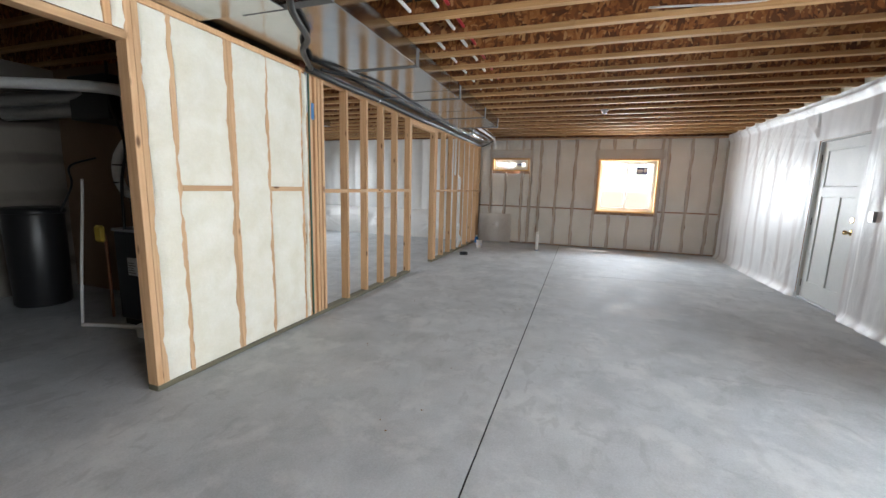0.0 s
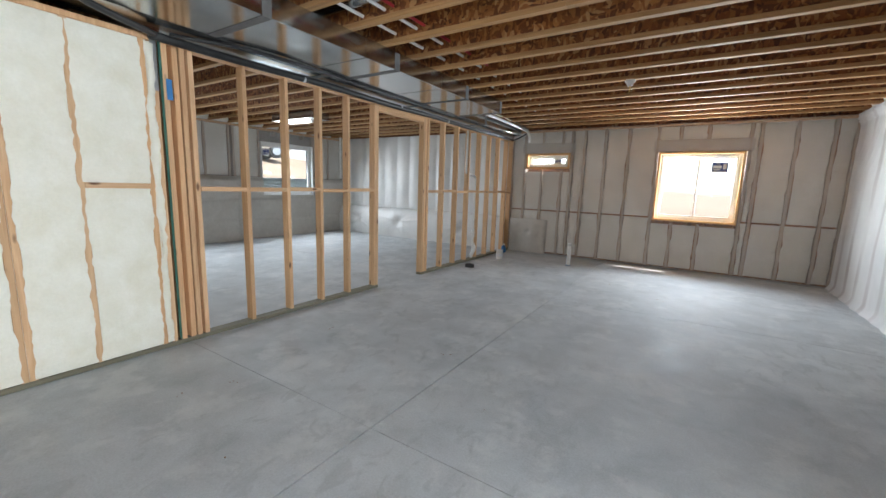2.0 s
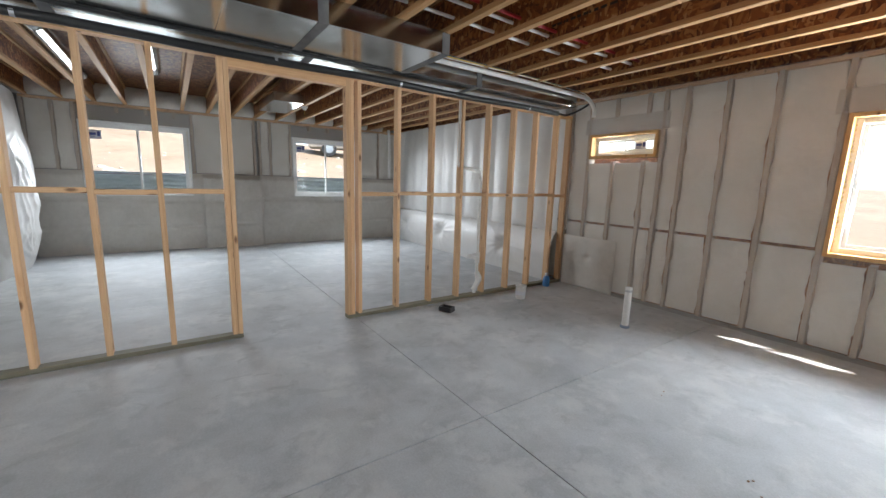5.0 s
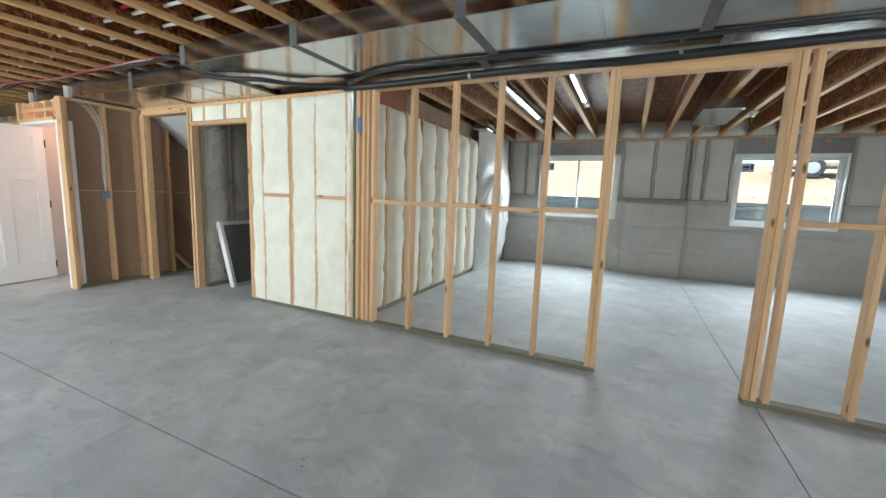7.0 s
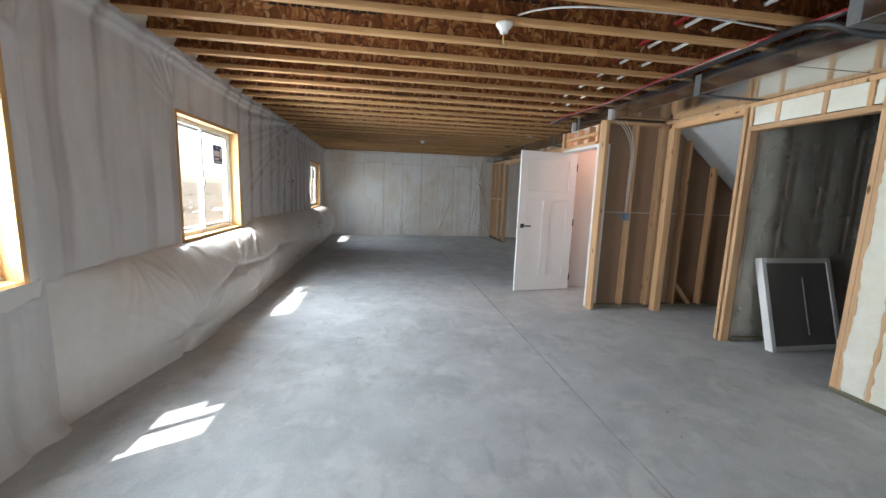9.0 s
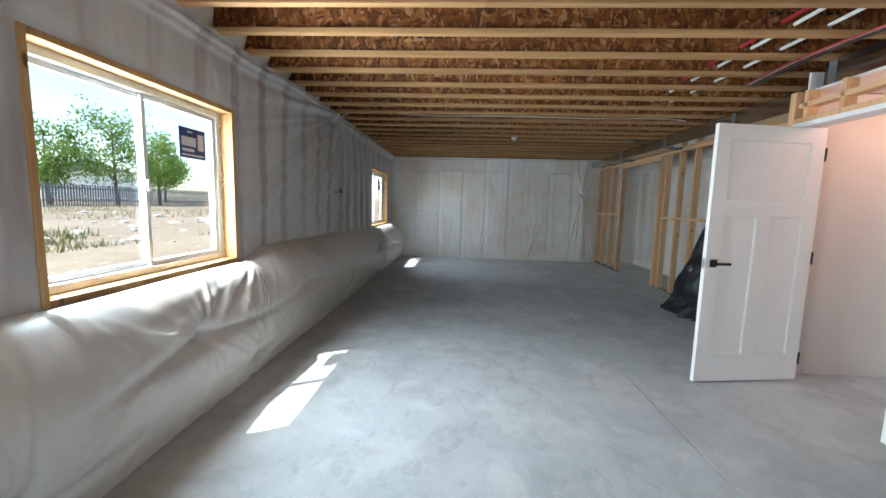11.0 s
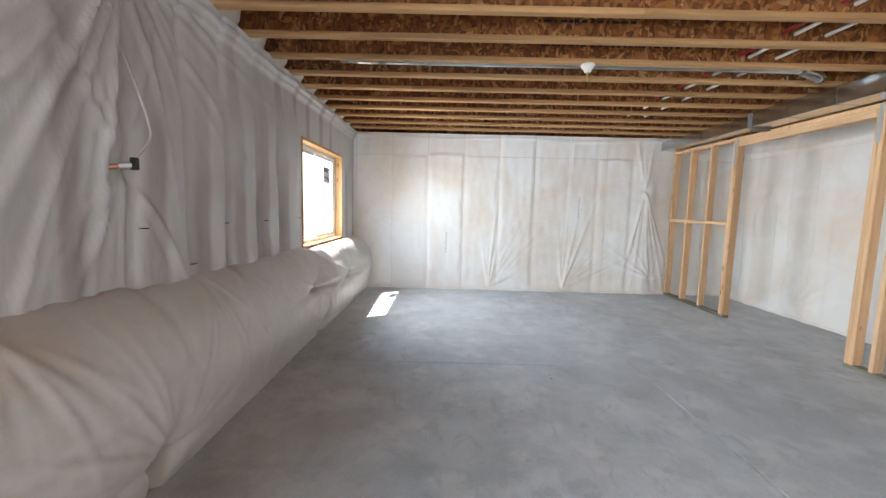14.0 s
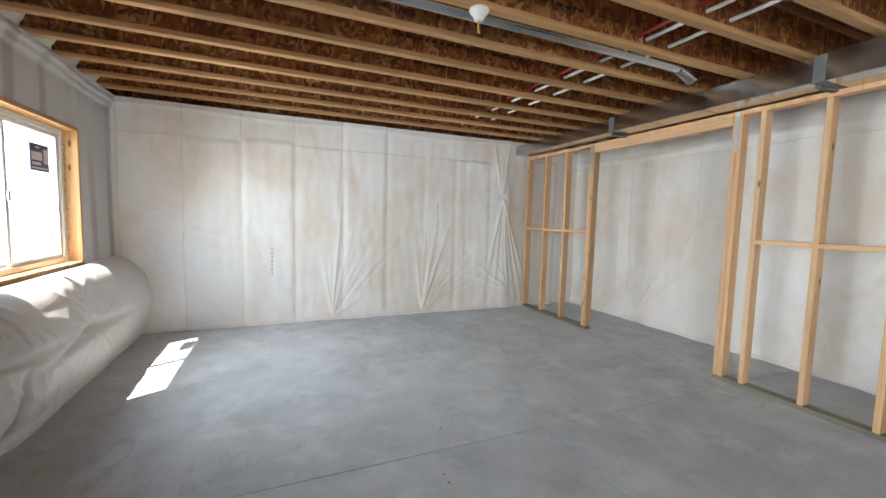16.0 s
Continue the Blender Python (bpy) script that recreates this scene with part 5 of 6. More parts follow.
soft = thing("brine_tank", "round black plastic water-softener tank", "tank", (-4.98, 2.51, 0))
part("body", lathe([(0.215, 0.0), (0.225, 0.02), (0.235, 0.5), (0.24, 0.96), (0.235, 0.97)], 36), TANK, soft, smooth=True)
part("lid", lathe([(0.25, 0.955), (0.255, 0.97), (0.252, 1.0), (0.2, 1.02), (0.02, 1.025)], 36), TANK, soft, smooth=True)
part("tube", hose([(0.22, 0.12, 0.98), (0.30, 0.20, 1.25), (0.12, 0.30, 1.45), (0.28, 0.46, 1.55)], 0.011), RUBBER, soft, "thin dark drain tube", smooth=True)

furn = thing("furnace", "dark navy furnace cabinet with white flue pipe", "furnace", (-3.22, 2.70, 0))
part("body", box_mesh((-0.36, -0.30, 0.06), (0.36, 0.38, 0.87), 0.012), NAVY, furn)
part("base", box_mesh((-0.34, -0.28, 0.0), (0.34, 0.36, 0.06), 0.004), RUBBER, furn)
part("top_rim", box_mesh((-0.37, -0.31, 0.87), (0.37, 0.39, 0.895), 0.004), GALV_DULL, furn)
label = part("rating_label", box_mesh((-0.20, -0.304, 0.48), (-0.08, -0.301, 0.64)), LABEL_WHITE, furn, "grey rating label")
for k in range(5):
    part("print", box_mesh((-0.19, -0.3062, 0.50 + 0.022 * k), (-0.10 - 0.012 * (k % 3), -0.3045, 0.508 + 0.022 * k)), DARK_PANEL, label)
part("plenum", box_mesh((-0.33, -0.16, 0.895), (0.33, 0.36, 2.34), 0.006), RUBBER, furn, "black plenum")
part("flue", hose([(0.02, -0.25, 0.88), (0.02, -0.25, 1.5), (0.03, -0.25, 1.85), (0.0, -0.29, 2.0), (-0.2, -0.42, 2.06), (-1.7, -0.75, 2.12)], 0.045, 8, 14), PVC, furn, "white plastic flue pipe", smooth=True)
for z in (1.45, 1.78):
    part("coupling", tube(bmesh.new(), [(0.022, -0.25, z - 0.035), (0.024, -0.25, z + 0.035)], 0.053, 16), PVC, furn)
part("intake", hose([(-0.10, -0.22, 1.20), (-0.20, -0.26, 1.22), (-0.25, -0.28, 1.36), (-0.22, -0.28, 1.52), (-0.10, -0.26, 1.66), (0.0, -0.22, 1.70)], 0.038, 8, 12), PVC, furn, "curved white intake pipe", smooth=True)
for z, x in ((1.30, -0.245), (1.45, -0.24)):
    part("band", tube(bmesh.new(), [(x, -0.28, z - 0.006), (x, -0.28, z + 0.006)], 0.0405, 14), RUBBER, furn)
part("gas_pipe", hose([(-0.20, -0.30, 0.89), (-0.16, -0.31, 1.3), (-0.06, -0.32, 1.62), (-0.22, -0.30, 1.95), (-0.26, -0.28, 2.3)], 0.012), RUBBER, furn, smooth=True)
part("drain", hose([(-0.56, -0.50, 0.03), (-0.3, -0.42, 0.03), (0.0, -0.36, 0.03)], 0.018), PVC, furn, "white condensate drain", smooth=True)
part("riser", hose([(-0.56, -0.50, 0.03), (-0.60, -0.44, 0.5), (-0.74, -0.30, 1.1), (-0.78, -0.26, 1.32)], 0.012), PVC, furn, "white drain riser", smooth=True)
pump = single("drain_trap", box_mesh((-0.07, -0.05, 0), (0.07, 0.05, 0.12), 0.015), PVC, "small white condensate trap on the floor", "trap", (-3.05, 2.27, 0))
valve = thing("gas_valve", "yellow gas shut-off valve on copper line", "valve", (-3.86, 2.50, 0))
part("pipe", hose([(0, 0, 0.0), (0.0, 0.0, 0.55), (0.02, -0.02, 0.8), (-0.3, 0.1, 0.82)], 0.013), COPPER, valve, smooth=True)
part("handle", box_mesh((-0.05, -0.07, 0.74), (0.07, -0.03, 0.90), 0.02), YELLOW, valve, "yellow lever")
duct_m = thing("mechanical_duct", "flexible silver ducts near the ceiling", "duct", (-4.4, 2.2, 2.08))
for z, y in ((0.0, 0.3), (-0.12, 0.35)):
    part("pipe", hose([(-0.9, y, z), (-0.3, y + 0.1, z + 0.02), (0.5, y + 0.2, z + 0.05)], 0.07, 8, 14), GALV_DULL, duct_m, smooth=True)
part("box", box_mesh((0.05, 0.4, -0.2), (0.6, 0.85, 0.2), 0.006), RUBBER, duct_m)
single("plastic_pipe", hose([(-2.25, 1.05, 2.30), (-3.2, 1.4, 2.28), (-4.6, 1.9, 2.25)], 0.055, 8, 14), PVC, "thick white plastic vent pipe", "pipe", smooth=True)

lean = thing("leaning_panel", "dark panel in a white frame, leaning on the wall", "panel", (-2.42, 0.95, 0.0))
lean.matrix_basis = pose(-2.36, 0.99, 0.0, -16, 0, 182)
part("face", box_mesh((0.05, 0.012, 0.05), (0.80, 0.05, 0.87)), DARK_PANEL, lean)
bm = bmesh.new()
ring(bm, 0, 0.85, 0, 0.92, 0.052, 0.0, 0.075, 0.004)
part("frame", bm, WHITE_PAINT, lean, "white frame")
part("seam", box_mesh((0.47, 0.007, 0.15), (0.485, 0.011, 0.72)), PRIMED, lean)

# ---- ducts under the joists ----
def duct(name, label, lo, hi, seams=(), step=0.0):
    """A sheet-metal duct along y with raised seams and sealant at its joints."""
    ob = thing(name, label, "duct", ((lo[0] + hi[0]) / 2, (lo[1] + hi[1]) / 2, lo[2]))
    c = ob.location
    part("sheet", box_mesh(Vector(lo) - c, Vector(hi) - c, 0.004), GALV, ob)
    for y, mat in seams:
        bm = bmesh.new()
        e, w = 0.003, (0.035 if mat is MASTIC else 0.008)
        for a, b in (((lo[0] - e, y - w, lo[2] - e), (hi[0] + e, y + w, lo[2])), ((hi[0], y - w, lo[2] - e), (hi[0] + e, y + w, hi[2] - 0.01)), ((lo[0] - e, y - w, lo[2]), (lo[0], y + w, hi[2] - 0.01))):
            add_box(bm, Vector(a) - c, Vector(b) - c, 0.002)
        part("seam", bm, mat, ob, "grey sealant joint" if mat is MASTIC else "")
    return ob


duct("supply_trunk", "wide galvanised supply duct under the joists", (-1.76, 2.15, 2.385), (-1.09, 7.02, 2.546), [(2.17, MASTIC), (3.45, MASTIC), (4.35, GALV), (4.75, MASTIC), (5.5, GALV), (6.05, MASTIC), (7.0, MASTIC)])
duct("return_duct", "long flat galvanised duct above the stud wall", (-2.16, 2.19, 2.40), (-1.775, 9.5, 2.545), [(4.6, MASTIC), (6.2, MASTIC), (7.9, MASTIC), (9.4, GALV)])
duct("cross_duct", "wide galvanised duct over the mechanical wall", (-2.16, -1.52, 2.363), (-1.40, 2.15, 2.546), [(-1.45, MASTIC), (-0.3, GALV), (0.75, MASTIC), (1.6, GALV)])
duct("closet_duct", "galvanised duct running over the closet wall", (-2.06, -4.62, 2.335), (-1.74, -1.52, 2.52), [(-1.6, GALV), (-3.05, MASTIC), (-4.6, MASTIC)])
duct("closet_duct", "narrower galvanised duct over the closet wall", (-2.04, -6.42, 2.345), (-1.76, -4.62, 2.51), [(-5.0, GALV), (-5.4, GALV), (-5.9, GALV), (-6.38, MASTIC)])
duct("closet_duct", "last narrow length of galvanised closet duct", (-2.02, SOUTH + 0.03, 2.355), (-1.80, -6.42, 2.49), [(-7.3, GALV)])
for y in (-3.08, -4.63, -6.42):
    single("duct_strap", box_mesh((-2.12, y - 0.02, 2.318), (-1.80, y + 0.02, 2.333), 0.003), MASTIC, "dark steel strap under the closet duct", "strap", group="duct straps")
pipe_y = [3.15 + 0.45 * k for k in range(15)]
single("refrigerant_line", hose([(-2.02, y, 2.345 + 0.006 * math.sin(3 * y)) for y in pipe_y], 0.031, 3, 12), RUBBER, "black foam-covered refrigerant line along the duct", "pipe", smooth=True)
single("refrigerant_line", hose([(-2.02, 3.2, 2.35), (-1.75, 2.75, 2.345), (-1.55, 2.55, 2.35), (-1.35, 2.15, 2.36), (-1.2, 1.9, 2.50), (-1.28, 1.4, 2.55), (-1.32, 0.6, 2.55)], 0.022, 8, 10), RUBBER, "black foam-covered line looping under the trunk duct", "pipe", smooth=True)
single("refrigerant_line", hose([(-1.95, 3.25, 2.36), (-1.72, 3.9, 2.365), (-1.76, 5.2, 2.37), (-1.80, 6.9, 2.375)], 0.015, 8, 8), RUBBER, "thin black line under the duct joint", "pipe", smooth=True)
single("refrigerant_line", hose([(-2.02, 9.45, 2.345), (-1.98, 9.6, 2.34), (-1.85, 9.72, 2.42), (-1.75, 9.78, 2.5)], 0.014, 8, 8), RUBBER, "thin black line turning up at the wall", "pipe", smooth=True)
for y in (4.45, 5.95, 7.1, 8.9):
    single("pipe_clamp", tube(bmesh.new(), [(-2.02, y - 0.012, 2.347), (-2.02, y + 0.012, 2.347)], 0.031, 14), GALV_DULL, "small metal pipe clamp", "clamp", group="pipe clamps")
single("vent_conduit", hose([(-1.70, 6.9, 2.54), (-1.68, 8.0, 2.53), (-1.70, 9.3, 2.52), (-1.70, 9.62, 2.50), (-1.70, 9.76, 2.40), (-1.70, 9.77, 2.30)], 0.024, 8, 12), PVC, "white plastic conduit bending down at the wall", "pipe", smooth=True)
for mat, dx, col in ((WHITE_WIRE, 0.0, "white"), (YELLOW, 0.04, "yellow"), (RUBBER, 0.07, "black")):
    single("cable", hose([(-1.60 + dx, 6.7, 2.56), (-1.62 + dx, 7.4, 2.55), (-1.64 + dx * 0.5, 8.4, 2.565), (-1.66, 9.4, 2.55), (-1.70, 9.7, 2.50)], 0.006, 8, 6), mat, col + " electrical cable along the duct edge", "cable", smooth=True)
for k, (mat, col) in enumerate(((BLUE_WIRE, "blue"), (RUBBER, "black"), (ORANGE_WIRE, "orange"), (RUBBER, "black"), (WHITE_WIRE, "white"), (RED_PEX, "red"))):
    w = 0.02 * k
    single("cable", hose([(-1.36 + w, 2.0, 2.57 - 0.004 * k), (-1.33 + w, 1.2, 2.56), (-1.30 + w, 0.2, 2.565 - 0.006 * k), (-1.34 + 0.6 * w, -0.6, 2.56), (-1.28 + 2 * w, -1.3, 2.56 - 0.01 * k), (-1.36 + w, -2.2, 2.565)], 0.007 if mat is not RUBBER else 0.010, 7, 6), mat, col + " cable strung along the duct top", "cable", smooth=True, group="cables over the duct")

# pipes threaded through the joists
for x, z, mat, col in ((-0.78, 2.67, PVC, "white"), (-0.70, 2.68, RED_PEX, "red"), (-1.0, 2.665, PVC, "white")):
    single("water_pipe", hose([(x + 0.05 * math.sin(0.6 * y), y, z - 0.03 + 0.012 * math.sin(1.3 * y)) for y in [9.2 - 1.24 * q for q in range(15)]], 0.0135, 4, 8), mat, col + " plastic water pipe threaded through the joists", "pipe", smooth=True)
single("vent_duct", hose([(2.6, -5.36, 2.64), (0.5, -5.36, 2.64), (-1.2, -5.37, 2.64), (-1.45, -5.38, 2.62), (-1.6, -5.38, 2.56)], 0.05, 6, 16), GALV, "round galvanised vent duct between joists", "duct", smooth=True)
single("vent_duct", hose([(-0.2, 4.07, 2.70), (-1.0, 4.07, 2.70), (-1.9, 4.07, 2.70)], 0.06, 6, 16), GALV, "round galvanised vent duct between joists", "duct", smooth=True)
single("cable", hose([(3.10, -3.66, 2.49), (3.00, -3.68, 2.57), (2.84, -3.74, 2.655), (2.60, -3.86, 2.68), (2.35, -3.89, 2.635), (1.8, -3.893, 2.612), (0.8, -3.893, 2.62), (-0.4, -3.893, 2.608), (-1.3, -3.88, 2.615), (-1.6, -3.8, 2.575)], 0.008, 8, 6), WHITE_WIRE, "white cable stapled along a joist", "cable", smooth=True)
single("cable", hose([(0.58, 1.25, 2.60), (0.4, 1.45, 2.61), (0.1, 1.62, 2.585), (-0.6, 1.62, 2.60), (-1.3, 1.6, 2.58)], 0.007, 8, 6), WHITE_WIRE, "white cable feeding the lamp holder", "cable", smooth=True)
single("cable", hose([(0.7, 3.3, 2.60), (1.5, 3.36, 2.585), (2.6, 3.36, 2.60), (3.1, 3.3, 2.62)], 0.007, 8, 6), WHITE_WIRE, "white cable stapled along a joist", "cable", smooth=True)


def bulb(at, group="bare ceiling bulbs"):
    ob = thing("ceiling_bulb", "bare filament bulb in a white porcelain holder", "lamp", at, group=group)
    part("holder", lathe([(0.055, 0.0), (0.058, -0.012), (0.045, -0.03), (0.03, -0.045), (0.028, -0.06)], 24), PORCELAIN, ob, smooth=True)
    part("glass", lathe([(0.014, -0.06), (0.016, -0.075), (0.029, -0.11), (0.03, -0.13), (0.02, -0.152), (0.004, -0.158)], 20), CLEAR, ob, "clear glass bulb", smooth=True)
    part("filament", tube(bmesh.new(), [(0, 0, -0.065), (0.004, 0, -0.10), (-0.004, 0, -0.13)], 0.006, 8), AMBER, ob, "amber filament")
    return ob


near_joist = lambda y: min(JOISTS, key=lambda j: abs(j - y))
for x, y in ((0.60, 6.49), (0.585, 1.2), (0.52, -5.1), (-5.2, 7.0)):
    bulb((x, near_joist(y), JOIST))

# ---- things in the big room ----
stand = thing("stub_pipe", "upright white plastic stub pipe in the slab", "pipe", (-0.48, 8.90, 0))
part("pipe", lathe([(0.033, 0.0), (0.033, 0.42), (0.028, 0.42), (0.028, 0.2)], 24), PVC, stand, smooth=False)
part("collar", lathe([(0.046, 0.0), (0.046, 0.02), (0.036, 0.025)], 24), BLUE_BOX, stand)
part("ring", lathe([(0.0345, 0.375), (0.0355, 0.38), (0.0355, 0.39), (0.0345, 0.395)], 24), GALV_DULL, stand)
can = thing("plaster_tub", "small white tub with worn printed band", "tub", (-1.74, 8.68, 0))
part("body", lathe([(0.055, 0.0), (0.060, 0.01), (0.063, 0.15), (0.064, 0.155)], 28), PVC, can, smooth=True)
part("lid", lathe([(0.068, 0.15), (0.069, 0.168), (0.066, 0.172), (0.01, 0.173)], 28), PORCELAIN, can, smooth=True)
part("print", lathe([(0.0626, 0.055), (0.0635, 0.06), (0.0642, 0.10), (0.0636, 0.105)], 28), LABEL_WHITE, can)
jug = thing("blue_bottle", "small blue bottle with white cap by the wall", "bottle", (-2.0, 9.45, 0))
part("body", lathe([(0.042, 0.0), (0.048, 0.01), (0.048, 0.10), (0.035, 0.14), (0.018, 0.155)], 24), BLUE_TAPE, jug, smooth=True)
part("cap", lathe([(0.022, 0.152), (0.022, 0.185), (0.018, 0.188)], 20), PVC, jug)
gad = thing("black_offcut", "small open black plastic box on the slab", "box", (-1.79, 7.59, 0), 25)
bm = bmesh.new()
ring(bm, -0.075, 0.075, -0.05, 0.05, 0.012, 0, 0.055, 0.002)
body = part("rim", bm, RUBBER, gad)
body.matrix_basis = pose(0, 0, 0, 90, 0, 0)
part("base", box_mesh((-0.07, -0.045, 0.0), (0.07, 0.045, 0.012)), RUBBER, gad)

bm = bmesh.new()
rnd = random.Random(77)
for x, y in ((-1.25, 2.85), (-1.12, 3.12), (-0.45, 2.73), (-0.49, 2.12), (-0.6, 1.9), (0.35, 3.9), (-0.2, 4.4), (-1.4, 4.2), (0.5, -1.2), (-0.3, -3.4), (0.8, -4.9), (0.62, -5.3), (1.6, 0.4), (-0.9, 0.2), (1.1, 7.4), (0.4, 7.9)):
    for k in range(rnd.randint(1, 3)):
        c, r = Vector((x + rnd.gauss(0, 0.03), y + rnd.gauss(0, 0.03), 0.001)), rnd.uniform(0.003, 0.008)
        for v in bmesh.ops.create_icosphere(bm, subdivisions=1, radius=r, matrix=pose(*c, 0, 0, rnd.uniform(0, 360)))["verts"]:
            v.co = c + (v.co - c) * rnd.uniform(0.6, 1.3)
            v.co.z = 0.001 + max(0.0, v.co.z) * 0.6
tagged(new("crumbs", mesh_of("crumbs", bm, KRAFT)), "small crumbs of wood and plaster on the slab", "debris", kind="stuff")

drain = thing("drain_stack", "white plastic drain stack with elbows and tee", "pipe", (-2.03, 8.16, 0))
drain.matrix_basis = pose(-2.125, 8.25, 0.0)
part("riser", hose([(0.0, -0.02, 0.0), (0.0, 0.0, 0.10), (0.0, 0.03, 0.2), (0.0, 0.02, 0.3), (0.0, 0.02, 0.6), (0.0, 0.02, 1.0), (0.0, 0.02, 1.45), (0.0, 0.0, 1.52)], 0.021, 6, 14), PVC, drain, smooth=True)
part("elbow", hose([(0, 0.02, 1.46), (0, 0.0, 1.53), (0, -0.06, 1.56), (0, -0.16, 1.57)], 0.025, 6, 14), PVC, drain, smooth=True)
part("arm", hose([(0, -0.1, 1.57), (0, -0.26, 1.575), (0, -0.31, 1.60), (0, -0.32, 1.70), (0, -0.32, 2.32)], 0.019, 6, 14), PVC, drain, smooth=True)
part("tee", hose([(0.0, 0.02, 0.52), (0.0, -0.03, 0.52), (0.06, -0.18, 0.525)], 0.026, 6, 14), PVC, drain, smooth=True)
part("cap", tube(bmesh.new(), [(0.0, 0.02, 0.42), (0.0, 0.02, 0.56)], 0.031, 16), PVC, drain)
part("trap", hose([(0.0, 0.02, 0.30), (0.03, 0.04, 0.22), (0.02, 0.0, 0.14), (0.0, -0.02, 0.08)], 0.033, 6, 14), PVC, drain, smooth=True)

ob = thing("outlet_box", "blue plastic outlet box with white cables above", "box", (-1.66, -0.49, 1.19))
part("box", box_mesh((-0.035, -0.05, -0.05), (0.035, 0.012, 0.05), 0.004), BLUE_BOX, ob)
for k in range(3):
    part("cable", hose([(0.0, -0.02, 0.04), (0.004 + 0.014 * k, 0.012, 0.3), (0.016 * k - 0.004, 0.012, 0.78), (0.05 + 0.045 * k, 0.02, 1.0 + 0.02 * k), (0.16 + 0.07 * k, 0.03, 1.16)], 0.0045, 8, 6), WHITE_WIRE, ob, "white cable", smooth=True)

bib = thing("hose_tap", "copper tap stub poking through the film", "tap", (3.13, -3.51, 1.47))
part("pipe", tube(bmesh.new(), [(0.05, 0.01, 0.02), (-0.04, -0.03, 0.035)], 0.011, 12), COPPER, bib)
part("joint", tube(bmesh.new(), [(-0.035, -0.027, 0.034), (-0.075, -0.05, 0.04)], 0.016, 12), GALV_DULL, bib)
part("cord", hose([(0.02, -0.14, 0.58), (-0.03, -0.16, 0.40), (-0.05, -0.20, 0.20), (-0.08, -0.055, 0.06)], 0.006, 8, 8), WHITE_WIRE, bib, "white cord hanging to the tap", smooth=True)
part("handle", box_mesh((-0.098, -0.065, 0.02), (-0.068, -0.038, 0.075), 0.005), RUBBER, bib)


# ---- black draped panel leaning on the closet wall ----
drape = thing("draped_panel", "panel draped in crumpled black plastic, leaning on studs", "panel", (-1.75, -3.4, 0))


def crumple(y, z, k):
    """Sharp random creases, as in stiff thin plastic."""
    s = 0.0
    for amp, f in ((0.075, 2.6), (0.040, 5.5), (0.018, 12.0)):
        s += amp * (1 - 2.2 * abs(rough(y + 0.35 * z + k, z - 0.2 * y, k, f)))
    return s


def drape_ring(v, count=96):
    z = 1.19 * v
    front, back = 0.25 - 0.40 * v ** 0.9, -0.19 - 0.07 * v
    y0, y1 = -0.40 + 0.09 * v ** 2, 0.37 - 0.05 * v
    pts = []
    for k in range(count):
        a = 2 * math.pi * k / count
        cx, cy = math.cos(a), math.sin(a)
        sx = math.copysign(abs(cx) ** 0.5, cx)
        sy = math.copysign(abs(cy) ** 0.5, cy)
        x = (front + back) / 2 + (front - back) / 2 * sx
        y = (y0 + y1) / 2 + (y1 - y0) / 2 * sy
        taut = 1.0 - 0.55 * v ** 3
        n = (crumple(y, z, 3.0) - 0.05) * taut
        fold = -0.13 * math.exp(-((y - 0.20 + 0.06 * math.sin(5 * z)) / 0.055) ** 2) * (1 - 0.8 * v)
        fold -= 0.08 * math.exp(-((y + 0.16 - 0.28 * (0.6 - z)) / 0.05) ** 2) * (1 if z < 0.75 else 0.3)
        hem = 0.03 * (1 - v) ** 6 * math.sin(11 * y)
        pts.append((x + (n + fold if sx > 0 else 0.2 * n) * abs(sx) + hem, y + 0.55 * n * sy, max(0.004, z + (0.02 * rough(y, 0.2, 7.0, 5) if v < 0.05 else 0))))
    return pts


bm = bmesh.new()
levels = [drape_ring(k / 70) for k in range(71)]
rings = [[bm.verts.new(p) for p in ring_pts] for ring_pts in levels]
for q, w in zip(rings, rings[1:]):
    for k in range(96):
        bm.faces.new((q[k], q[(k + 1) % 96], w[(k + 1) % 96], w[k]))
bm.faces.new(rings[-1])
part("plastic_sheet", bm, BAG, drape, "crumpled glossy black plastic", smooth=True)
bm = bmesh.new()
add_box(bm, (-0.225, -0.31, 1.19), (-0.185, 0.30, 1.215), 0.004)
add_box(bm, (-0.20, -0.335, 1.06), (-0.12, -0.31, 1.215), 0.004)
add_box(bm, (-0.20, 0.30, 1.06), (-0.12, 0.325, 1.215), 0.004)
part("panel_frame", bm, WHITE_PAINT, drape, "white panel frame showing at the top")

# ---- bedroom ceiling ducts ----
bed = thing("bedroom_duct", "shallow galvanised duct across bedroom joists", "duct", (-4.9, 6.6, 2.44))
part("sheet", box_mesh((-0.55, -0.20, 0), (0.55, 0.20, 0.12), 0.004), GALV, bed)
for x, y in ((-4.2, 4.28), (-3.2, 5.09), (-4.0, 8.34), (-3.3, 7.93)):
    single("round_duct", hose([(x - 1.4, y, 2.66), (x, y, 2.66), (x + 1.0, y, 2.66)], 0.075, 4, 16), GALV, "round galvanised branch duct between joists", "duct", smooth=True, group="bedroom branch ducts")
single("duct_boot", box_mesh((-0.15, -0.12, 0), (0.15, 0.12, 0.16), 0.01), GALV, "galvanised duct boot at the ceiling edge", "duct", (-5.0, 3.5, 2.4))
